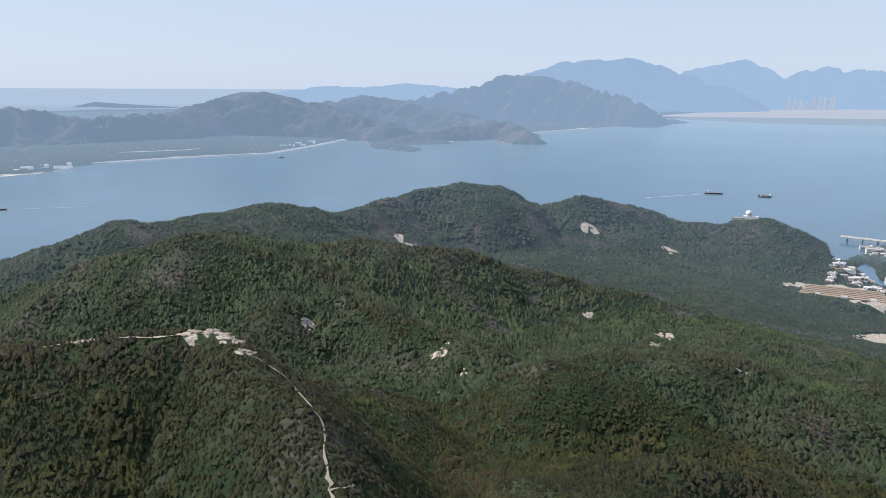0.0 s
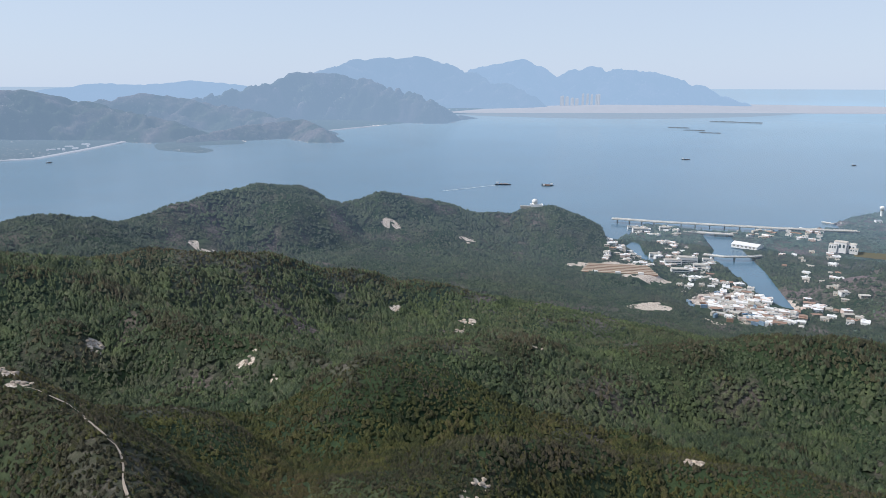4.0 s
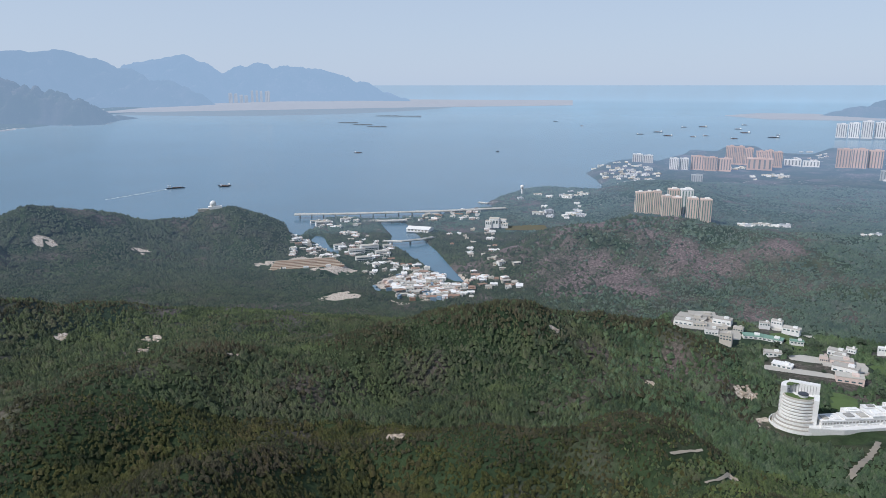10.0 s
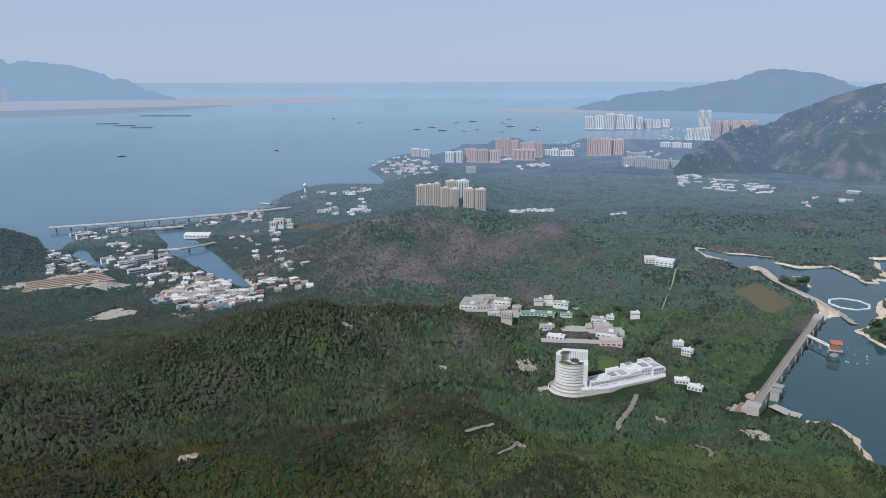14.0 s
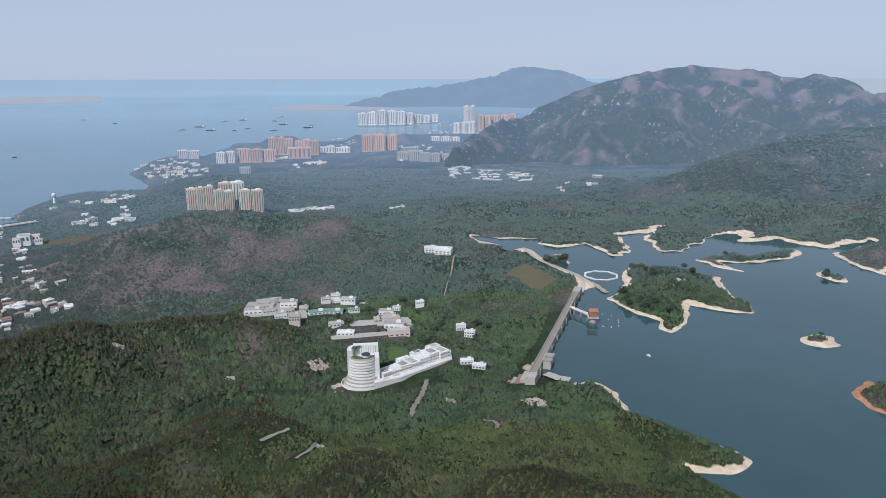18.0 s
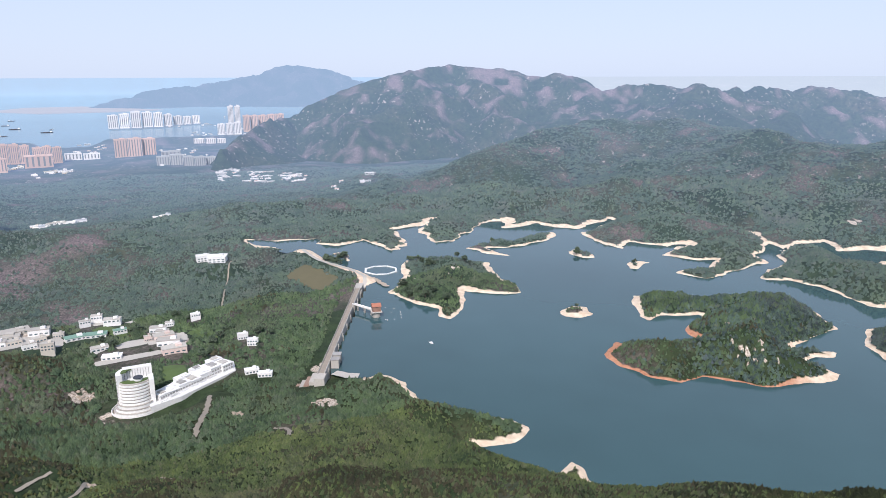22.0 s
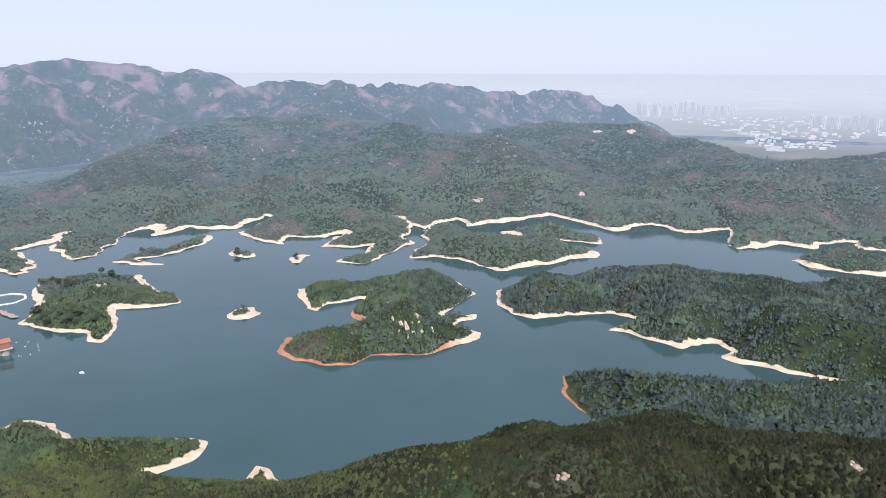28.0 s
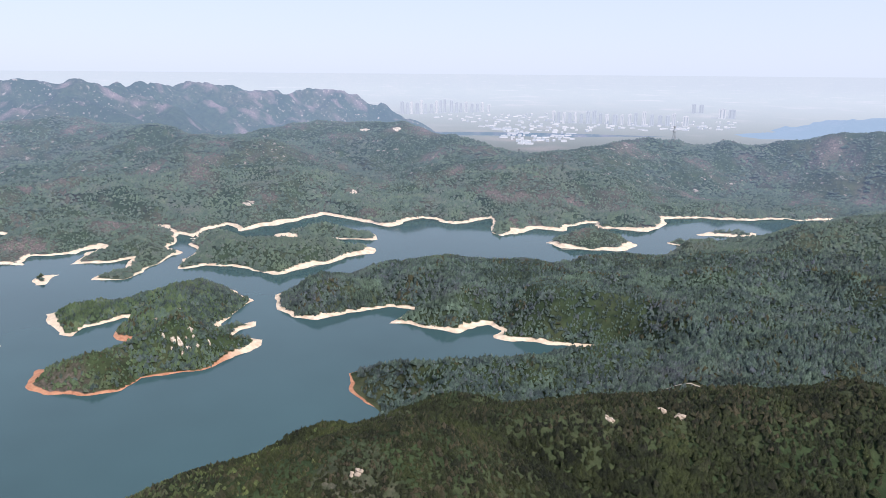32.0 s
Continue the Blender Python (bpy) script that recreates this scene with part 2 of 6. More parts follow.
# valley floors: degrees, metres, height
FLOORS = [(80, 700, 36), (75, 640, 41), (70, 800, 28), (62, 900, 16), (50, 950, 7), (40, 1000, 5), (35, 1150, 4), (60, 1600, 18),
          (70, 1800, 22), (80, 2000, 25), (90, 1800, 45), (-5, 760, 74), (14, 720, 48), (-30, 650, 62), (30, 500, 62), (50, 550, 60),
          (66, 520, 62), (80, 480, 64), (98, 360, 100), (-5, 430, 98), (-18, 440, 88), (-30, 460, 84), (22, 170, 128), (4, 260, 108), (8, 350, 88), (2, 330, 98), (14, 180, 135), (90, 130, 190), (180, 200, 185), (130, 150, 190),
          (150, 460, 84), (170, 520, 105), (0, 10, 205), (-80, 300, 150), (-80, 900, 60), (-130, 600, 110), (160, 1700, 70), (120, 1700, 75), (112, 330, 84),
          (125, 330, 84), (100, 330, 95), (140, 410, 80), (118, 290, 105), (132, 300, 105), (88, 330, 100), (72, 560, 48), (66, 620, 48),
          (150, 3000, -10), (165, 3200, -10), (135, 3200, -10), (120, 3300, 10), (100, 3300, 30), (85, 3000, 10), (176, 3000, 0), (65, 3000, 6),
          (41, 1400, 4), (42, 1550, 4), (44, 1450, 5), (44, 1700, 5), (46, 1580, 6), (48, 1480, 9), (48, 1750, 9), (51, 1650, 14), (51, 1900, 12), (46, 1320, 8)]
# levelled ground: x, y, radius, height
PADS = [(593, 210, 46, 37), (630, 183, 34, 39), (635, 150, 28, 41), (788, 394, 48, 34), (799, 316, 34, 34), (763, 229, 40, 36), (712, 247, 40, 38),
    (741, 137, 20, 38), (637, 110, 22, 44), (1048, 231, 40, 55), (1447, 831, 75, 28), (698, 824, 110, 5), (746, 1027, 100, 5),
    (613, 1047, 56, 14), (554, 847, 40, 12), (840, 1301, 90, 5)]
BARE = [(-107, 282, 9), (-100, 286, 10), (-91, 277, 9), (-82, 264, 6), (-156, 287, 7), (-165, 288, 5), (-7, 561, 9), (12, 522, 6), (-131, 616, 9),
    (256, 1264, 22), (387, 1204, 18), (-68, 1096, 25), (244, 753, 14), (227, 723, 9), (227, 508, 8), (244, 317, 8), (88, 265, 5), (98, 279, 5),
    (530, 423, 7), (169, 807, 10), (244, 317, 7), (547, 322, 9), (608, 263, 10), (401, 129, 6), (614, 259, 9), (129, -314, 3), (110, -338, 3),
    (101, -338, 3), (167, -168, 2.5), (526, 40, 12), (529, 110, 7), (359, 156, 5)]
BARE_B = [(643, -383, 10), (632, -363, 7), (575, -341, 9), (567, -355, 7), (884, -52, 7), (881, -107, 6), (554, 847, 34), (613, 1047, 60),
    (564, 1088, 30), (698, 824, 95), (641, 989, 40), (788, 394, 34), (753, 226, 30), (576, 223, 16), (655, 52, 16),
    (1242, -1303, 16), (1149, -1320, 14), (1126, -1404, 10), (997, -1011, 14), (1061, -801, 16), (1313, -1304, 10), (387, -1449, 10), (449, -1220, 9)]


# each bare place on the big islands is a scatter of small streaks
_deal = random.Random(5)
BARE_B += [(x + _deal.uniform(-2.0, 2.0) * r, y + _deal.uniform(-1.3, 1.3) * r, r * _deal.uniform(0.25, 0.55)) for x, y, r in BARE_B[:6] for _ in range(7)]
BARE_B[:6] = [(x, y, r * 0.5) for x, y, r in BARE_B[:6]]


def noise2(x, y, seed=0):
    xi, yi = np.floor(x), np.floor(y)
    u, v = x - xi, y - yi
    u, v = u * u * (3 - 2 * u), v * v * (3 - 2 * v)

    def h(a, b):
        s = np.sin(a * 127.1 + b * 311.7 + seed * 74.7) * 43758.5453
        return s - np.floor(s)
    return (h(xi, yi) * (1 - u) + h(xi + 1, yi) * u) * (1 - v) + (h(xi, yi + 1) * (1 - u) + h(xi + 1, yi + 1) * u) * v


def fbm(x, y, size, octaves=4, seed=0):
    total, amp, norm = 0.0, 1.0, 0.0
    for k in range(octaves):
        total = total + amp * (noise2(x / size + 31.7 * k, y / size - 17.3 * k, seed + k) * 2 - 1)
        norm, amp, size = norm + amp, amp * 0.5, size * 0.5
    return total / norm


def line_near(x, y, pts):
    """Distance to a polyline of x, y or x, y, z; and the z there."""
    best, z = np.full(np.shape(x), 1e9), np.zeros(np.shape(x))
    for p, q in zip(pts, pts[1:]):
        dx, dy = q[0] - p[0], q[1] - p[1]
        s = np.clip(((x - p[0]) * dx + (y - p[1]) * dy) / (dx * dx + dy * dy + 1e-9), 0, 1)
        d = np.hypot(x - p[0] - s * dx, y - p[1] - s * dy)
        near = d < best
        best = np.where(near, d, best)
        if len(p) > 2:
            z = np.where(near, p[2] + s * (q[2] - p[2]), z)
    return best, z


def inside(x, y, poly):
    """Signed distance to a closed outline, positive inside."""
    d, _ = line_near(x, y, poly + poly[:1])
    c = np.zeros(np.shape(x), bool)
    for p, q in zip(poly, poly[1:] + poly[:1]):
        if p[1] != q[1]:
            c ^= ((p[1] > y) != (q[1] > y)) & (x < (q[0] - p[0]) * (y - p[1]) / (q[1] - p[1]) + p[0])
    return np.where(c, d, -d)


def smooth(a, b, v):
    s = np.clip((v - a) / (b - a), 0, 1)
    return s * s * (3 - 2 * s)


def crest(x, y, pts, slope, width, bend, spacing=0.0, deep=0.4, seed=0):
    """Height under a crest line that falls off to both sides; spacing: spurs and gullies run down from it."""
    full = np.full(np.shape(x), -300.0)
    line = [(*polar(a, r), z) for a, r, z in pts]
    xs, ys, top = [p[0] for p in line], [p[1] for p in line], max(p[2] for p in line)
    reach = 1.7 * (top + 10) / slope + 2 * width
    near = (x > min(xs) - reach) & (x < max(xs) + reach) & (y > min(ys) - reach) & (y < max(ys) + reach)
    if not near.any():
        return full
    x, y, bend = x[near], y[near], bend[near]
    best = np.full(np.shape(x), -300.0)
    run = 0.0
    for p, q in zip(line, line[1:]):
        dx, dy = q[0] - p[0], q[1] - p[1]
        length = math.hypot(dx, dy) + 1e-6
        s = np.clip(((x - p[0]) * dx + (y - p[1]) * dy) / (length * length), 0, 1)
        d = np.hypot(x - p[0] - s * dx, y - p[1] - s * dy)
        if spacing:
            u = (run + s * length) / spacing
            d = d * (1 + deep * (noise2(u, d / (2.6 * spacing), seed) * 2.2 - 0.45))
        d = d * bend
        best = np.maximum(best, p[2] + s * (q[2] - p[2]) - slope * (np.sqrt(d * d + width * width) - width))
        run += length
    full[near] = best
    return full


# crest, slope, width of its back, spacing of its spurs
NEAR_CRESTS = [(R_NEAR, 0.74, 16, 60), ([(a, r, z - 4) for a, r, z in R_COAST], 0.46, 40, 95), ([(a, r, z - 4) for a, r, z in R_CAPE], 0.58, 25, 0), (R_MID, 0.5, 18, 80), (R_SPUR, 0.5, 18, 60), (R_FRONT, 0.46, 22, 75),
               (R_FORE, 0.58, 26, 55), (R_PINK, 0.26, 60, 110), (R_LOW, 0.22, 40, 100), (R_TOWN, 0.2, 80, 0), (R_DAM, 0.3, 30, 0), (R_SHORE, 0.35, 25, 0),
               (R_TIP, 0.4, 20, 0), (R_EDGE, 0.75, 22, 0), (R_WOOD, 0.35, 35, 80), (R_WOOD2, 0.35, 35, 70), (R_RIGHT, 0.4, 50, 90), (R_RED, 0.5, 15, 0),
               (M_FRONT, 0.33, 40, 150), (M_MID2, 0.33, 40, 150)]
CANOPY = 4.0


def lake_side(x, y):
    """Distance to the reservoir's shore: positive on land; how far the nearest shore is natural ground (0 at the dam); distance inside an island."""
    far = np.full(np.shape(x), 400.0)
    near = (np.hypot(x - 720, y + 560) < 1250) & (x > 120)
    if not near.any():
        return far, np.ones(np.shape(x)), -far
    px, py = x[near], y[near]
    swing = 7 + 13 * smooth(850, 1100, np.hypot(px, py))
    wx = px + swing * fbm(px, py, 48, 3, 5) + 4 * fbm(px, py, 14, 2, 6)
    wy = py + swing * fbm(px, py, 48, 3, 9) + 4 * fbm(px, py, 14, 2, 10)
    sd = -inside(wx, wy, LAKE_ALL)
    dd, _ = line_near(px, py, DAM + BANK[1:])
    isle = np.full(np.shape(px), -1e9)
    for poly in PENINSULAS + list(ISLANDS.values()):
        isle = np.maximum(isle, inside(wx, wy, poly))
    sd = np.maximum(sd, isle)
    natural, island = np.ones(np.shape(x)), -far
    far[near], natural[near], island[near] = sd, smooth(4, 40, dd - sd), isle
    return far, natural, island


def hills(x, y):
    bend = 1 + 0.3 * fbm(x, y, 150, 3, 3)
    wsum, zsum = 1e-9, 0.0
    for a, r, z in FLOORS:
        px, py = polar(a, r)
        w = 1 / ((x - px) ** 2 + (y - py) ** 2 + 3000.0) ** 1.5
        wsum, zsum = wsum + w, zsum + w * z
    parts = [zsum / wsum]
    for k, (pts, slope, width, spacing) in enumerate(NEAR_CRESTS):
        parts.append(crest(x, y, pts, slope, width, bend, spacing, 0.5, k) - CANOPY)
    top = np.maximum.reduce(parts)
    k = 5.0
    h = top + k * np.log(sum(np.exp(np.maximum((p - top) / k, -30)) for p in parts)) - 2
    rise = np.clip((h - 10) / 60, 0, 1)
    return h + rise * (5 * fbm(x, y, 190, 4, 11) + 2.2 * fbm(x, y, 38, 3, 12)
                       + 13 * (0.33 - np.abs(fbm(x, y, 110, 3, 14)) * 1.6) * smooth(250, 420, np.hypot(x, y))
                       + smooth(1500, 1900, np.hypot(x, y)) * 24 * (0.42 - np.abs(fbm(x, y, 430, 4, 13)) * 2))


def land(x, y):
    """Height of the ground and distance to the reservoir's shore."""
    x, y = np.asarray(x, float), np.asarray(y, float)
    h = hills(x, y)
    sd, natural, isle = lake_side(x, y)
    rim = LEVEL + np.where(sd > 0, 0.28 * np.minimum(sd, 14) + 0.1 * np.maximum(sd - 14, 0), np.maximum(sd * 0.25, -7))
    w = smooth(6, 55, sd)
    shore = rim * (1 - w) + np.maximum(h, LEVEL + 4 + 0.24 * np.clip(isle, 0, 90)) * w
    around = smooth(200, 80, sd)
    shore = shore * around + h * (1 - around)
    h = np.where(sd <= 0, rim, h * (1 - natural) + shore * natural)
    db, _ = line_near(x, y, BANK[1:])
    h = np.maximum(h, LEVEL + 5 - 0.42 * np.maximum(db - 4, 0))
    for px, py, pr, pz in PADS:
        w = smooth(pr * 1.5, pr, np.hypot(x - px, y - py))
        h = h * (1 - w) + pz * w
    sea = inside(x + 12 * fbm(x, y, 60, 3, 21), y + 12 * fbm(x, y, 60, 3, 22), SEA)
    sea = np.maximum(sea, inside(x, y, INLET))
    sea = np.maximum(sea, inside(x, y, POND))
    h = np.where(sea > -60, np.minimum(h, np.where(sea > 0, np.maximum(-0.3 * sea, -8), 2 + np.maximum(-sea - 3, -3) * 0.5)), h)
    return h, sd, sea


def beach_width(x, y):
    """Width of the bare strip over the water: wide on the points, none in the wooded coves."""
    return 5.0 + 10 * fbm(x, y, 64, 3, 51) + 2.5 * smooth(800, 1050, np.hypot(x, y))


REACH = 2400.0


def warp(x, y, z):
    """Draws the far distance in: places past REACH move along their line from the eye, so that the horizon lies within 5 km."""
    r = np.maximum(np.hypot(x, y), 1e-6)
    k = np.where(r > REACH, (REACH + 2300 * (1 - np.exp(-(r - REACH) / 2300))) / r, 1.0)
    return x * k, y * k, EYE + (z - EYE) * k
#terrain]


# ---- materials ----
def material(name):
    m = bpy.data.materials.new(name)
    m.use_nodes = True
    return m, m.node_tree.nodes, m.node_tree.links, m.node_tree.nodes["Principled BSDF"]


def tex(nodes, links, scale, detail=4, rough=0.6, vector=None):
    n = nodes.new("ShaderNodeTexNoise")
    n.inputs["Scale"].default_value, n.inputs["Detail"].default_value, n.inputs["Roughness"].default_value = scale, detail, rough
    if vector is None:
        vector = nodes.new("ShaderNodeNewGeometry").outputs["Position"]
    links.new(vector, n.inputs["Vector"])
    return n.outputs["Fac"]


def ramp(nodes, links, fac, stops):
    n = nodes.new("ShaderNodeValToRGB")
    while len(n.color_ramp.elements) < len(stops):
        n.color_ramp.elements.new(0.5)
    for e, (p, c) in zip(n.color_ramp.elements, stops):
        e.position, e.color = p, (*c, 1)
    links.new(fac, n.inputs["Fac"])
    return n.outputs["Color"]


def mix(nodes, links, fac, a, b, kind="MIX"):
    n = nodes.new("ShaderNodeMix")
    n.data_type, n.blend_type = "RGBA", kind
    for s, v in ((n.inputs["Factor"], fac), (n.inputs["A"], a), (n.inputs["B"], b)):
        if isinstance(v, (int, float)):
            s.default_value = v
        elif isinstance(v, tuple):
            s.default_value = (*v, 1)
        else:
            links.new(v, s)
    return n.outputs["Result"]


def bump(nodes, links, fac, bsdf, strength=0.5, distance=1.0):
    n = nodes.new("ShaderNodeBump")
    n.inputs["Strength"].default_value, n.inputs["Distance"].default_value = strength, distance
    links.new(fac, n.inputs["Height"])
    links.new(n.outputs["Normal"], bsdf.inputs["Normal"])


def value(nodes, links, attribute):
    n = nodes.new("ShaderNodeAttribute")
    n.attribute_name = attribute
    return n.outputs["Fac"]


def ranged(nodes, links, v, a, b, c=0.0, d=1.0):
    n = nodes.new("ShaderNodeMapRange")
    n.inputs["From Min"].default_value, n.inputs["From Max"].default_value = a, b
    n.inputs["To Min"].default_value, n.inputs["To Max"].default_value = c, d
    links.new(v, n.inputs["Value"])
    return n.outputs["Result"]


# haze colour that land and foliage materials emit
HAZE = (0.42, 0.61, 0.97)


def scrub(name, glow=0.0, far_glow=None, tone=1.0, air=HAZE, granite=True):
    """Scrub-covered ground with bare soil, sand and rock where the plan has them. glow, far_glow: the air's light
    painted in as emission, even or growing with distance.
    """
    m, n, l, b = material(name)
    broad, fine, speck = tex(n, l, 0.006, 5), tex(n, l, 0.07, 5, 0.7), tex(n, l, 0.3, 3, 0.7)
    green = ramp(n, l, broad, [(p, tuple(c * tone for c in q)) for p, q in
                               ((0.32, (0.024, 0.042, 0.022)), (0.5, (0.038, 0.058, 0.026)), (0.68, (0.070, 0.072, 0.040)))])
    green = mix(n, l, ranged(n, l, fine, 0.35, 0.7), green, (0.013, 0.024, 0.011))
    green = mix(n, l, ranged(n, l, speck, 0.5, 0.75, 0, 0.6 if tone == 1 else 0.25), green, (0.070, 0.080, 0.040))
    rockc = ramp(n, l, speck, [(0.35, (0.060, 0.050, 0.042)), (0.55, (0.155, 0.118, 0.112)), (0.75, (0.30, 0.240, 0.225))])
    col = mix(n, l, ranged(n, l, value(n, l, "rock"), 0.35, 0.75), green, rockc)
    if granite and (far_glow is not None or glow):
        specks = ranged(n, l, tex(n, l, 0.075, 3, 0.6), 0.61, 0.68)
        col = mix(n, l, mix(n, l, ranged(n, l, tex(n, l, 0.004, 3), 0.42, 0.56), (0.0, 0.0, 0.0), specks), col, (0.29, 0.25, 0.23))
    sandc = ramp(n, l, tex(n, l, 0.12, 4), [(0.3, (0.53, 0.40, 0.28)), (0.55, (0.70, 0.57, 0.43)), (0.75, (0.79, 0.69, 0.56))])
    redc = ramp(n, l, tex(n, l, 0.2, 4), [(0.3, (0.36, 0.15, 0.085)), (0.7, (0.53, 0.28, 0.17))])
    sandc = mix(n, l, value(n, l, "red"), sandc, redc)
    col = mix(n, l, ranged(n, l, value(n, l, "sand"), 0.3, 0.6), col, sandc)
    barec = ramp(n, l, tex(n, l, 0.5, 4, 0.7), [(0.35, (0.17, 0.13, 0.10)), (0.5, (0.46, 0.39, 0.32)), (0.7, (0.72, 0.65, 0.57))])
    col = mix(n, l, ranged(n, l, value(n, l, "bare"), 0.35, 0.6), col, barec)
    b.inputs["Roughness"].default_value = 0.95
    b.inputs["Specular IOR Level"].default_value = 0.15
    bump(n, l, fine, b, 0.9, 3.0)
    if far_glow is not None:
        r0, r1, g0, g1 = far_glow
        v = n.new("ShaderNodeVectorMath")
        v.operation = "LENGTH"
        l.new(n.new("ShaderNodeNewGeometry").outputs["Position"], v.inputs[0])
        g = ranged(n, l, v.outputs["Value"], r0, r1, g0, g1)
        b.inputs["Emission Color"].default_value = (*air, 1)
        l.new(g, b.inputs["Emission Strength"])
    # even haze: blue emission over a base darkened to match
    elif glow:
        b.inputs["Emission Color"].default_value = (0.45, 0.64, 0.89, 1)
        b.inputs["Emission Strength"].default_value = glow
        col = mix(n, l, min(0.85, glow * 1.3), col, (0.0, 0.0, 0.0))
    l.new(col, b.inputs["Base Color"])
    return m


def water(name, colour, ripple, rough, swell, far_glow=None):
    m, n, l, b = material(name)
    tone = ramp(n, l, tex(n, l, 0.004, 3), [(0.35, tuple(c * 0.9 for c in colour)), (0.65, tuple(c * 1.1 for c in colour))])
    l.new(tone, b.inputs["Base Color"])
    b.inputs["Roughness"].default_value = rough
    b.inputs["IOR"].default_value = 1.4
    bump(n, l, tex(n, l, ripple, 3), b, swell, 0.3)
    # haze over the sea painted in as emission, stronger outward
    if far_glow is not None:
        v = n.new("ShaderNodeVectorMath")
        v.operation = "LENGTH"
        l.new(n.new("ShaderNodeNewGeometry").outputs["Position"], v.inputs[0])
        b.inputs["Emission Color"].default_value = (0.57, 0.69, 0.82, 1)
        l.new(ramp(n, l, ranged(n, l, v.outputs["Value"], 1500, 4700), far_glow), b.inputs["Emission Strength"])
    return m


# painted haze glow starts 650 m out, on the near ground too
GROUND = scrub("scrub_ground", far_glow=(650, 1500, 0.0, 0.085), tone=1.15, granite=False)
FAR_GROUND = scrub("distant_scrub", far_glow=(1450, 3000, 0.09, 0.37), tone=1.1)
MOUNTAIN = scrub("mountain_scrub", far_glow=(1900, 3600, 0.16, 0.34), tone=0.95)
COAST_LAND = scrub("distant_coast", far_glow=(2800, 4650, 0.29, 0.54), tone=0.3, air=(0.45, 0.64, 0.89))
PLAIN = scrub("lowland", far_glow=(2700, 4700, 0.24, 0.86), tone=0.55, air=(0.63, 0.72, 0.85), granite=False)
HAZY = {}
LAKE_WATER = water("reservoir_water", (0.040, 0.085, 0.093), 0.25, 0.05, 0.03)
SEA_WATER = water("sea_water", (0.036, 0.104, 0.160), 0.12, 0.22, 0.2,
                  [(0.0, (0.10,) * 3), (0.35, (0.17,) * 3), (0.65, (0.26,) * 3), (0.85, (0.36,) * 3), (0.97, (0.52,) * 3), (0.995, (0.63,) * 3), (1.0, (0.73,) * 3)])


# distant hills with their haze painted into emission
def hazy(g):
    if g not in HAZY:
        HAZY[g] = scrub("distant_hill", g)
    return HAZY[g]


# ---- ground ----
def rock_mask(x, y):
    """Bare granite: the burnt hill, the two crests, outcrops."""
    a, r = np.degrees(np.arctan2(x, y)), np.hypot(x, y)
    bare = fbm(x, y, 55, 4, 41) * 0.5 + 0.5
    px, py = polar(58, 1240)
    hill = smooth(420, 120, np.hypot(x - px, y - py))
    far = smooth(1700, 2300, r)
    return np.clip(bare + 0.19 * hill - 0.1 * smooth(560, 440, r) + 0.07 * far * smooth(80, 100, a) - 0.16 - 0.25 * smooth(112, 120, a) * smooth(450, 520, r) * smooth(1100, 950, r), 0, 1) * np.where(bare > 0.35, 1, 0.6)


def sheet(name, cols, rows, height, mat, label, category="", kind="structure", keep=None, closed=False):
    """A sheet over rays (degrees) and rings (metres), drawn in at the distance."""
    A, Rr = np.meshgrid(np.radians(cols), rows)
    x, y = Rr * np.sin(A), Rr * np.cos(A)
    got = height(x.ravel(), y.ravel())
    h, masks = got
    X, Y, Z = warp(x.ravel(), y.ravel(), h)
    nc, nr = len(cols), len(rows)
    i = np.arange(nr - 1)[:, None] * nc
    j = np.arange(nc if closed else nc - 1)[None, :]
    k = (j + 1) % nc
    faces = np.stack([i + j, i + nc + j, i + nc + k, i + k], -1).reshape(-1, 4)[:, ::-1]
    if keep is not None:
        ok = keep(x.ravel(), y.ravel(), h)
        faces = faces[ok[faces].any(1)]
    used = np.unique(faces)
    back = np.zeros(nc * nr, int)
    back[used] = np.arange(len(used))
    me = bpy.data.meshes.new(name)
    co = np.stack([X, Y, Z], -1)[used]
    me.vertices.add(len(co))
    me.vertices.foreach_set("co", co.ravel())
    me.loops.add(faces.size)
    me.loops.foreach_set("vertex_index", back[faces].ravel())
    me.polygons.add(len(faces))
    me.polygons.foreach_set("loop_start", np.arange(0, faces.size, 4))
    me.polygons.foreach_set("use_smooth", np.ones(len(faces), bool))
    me.update(calc_edges=True)
    for key, v in masks.items():
        at = me.attributes.new(key, "FLOAT", "POINT")
        at.data.foreach_set("value", np.asarray(v, np.float32)[used])
    me.materials.append(mat)
    ob = new(name, me)
    return tagged(ob, label, category, "", kind)


def ground_height(x, y):
    h, sd, sea = land(x, y)
    beach = beach_width(x, y) - 4.5 * smooth(170, 70, np.hypot(x - 360, y + 360)) - 5 * smooth(220, 120, np.hypot(x - 1203, y - 189))
    soft = 2.2 * smooth(700, 1000, np.hypot(x, y))
    sand = np.where(sd < 150, smooth(beach + 2 + soft, beach - 2 - soft, sd), 0)
    sand = sand * np.where(hole_west(x, y), 0, 1)
    bare = np.zeros_like(sand)
    for bx, by, br in BARE + BARE_B:
        d = np.hypot(x - bx, y - by) / br + 0.55 * fbm(x, y, br * 0.9, 3, 55)
        bare = np.maximum(bare, smooth(1.0, 0.6, d) * np.where(fbm(x, y, br * 0.4, 2, 56) > -0.12, 1, 0.25))
    red = smooth(0.0, 0.5, 0.3 * fbm(x, y, 160, 2, 61) + smooth(160, 60, np.hypot(x - 590, y + 270)) + smooth(160, 60, np.hypot(x - 360, y + 360)) - 0.1)
    return h, {"sand": sand, "red": red, "bare": bare, "rock": rock_mask(x, y)}


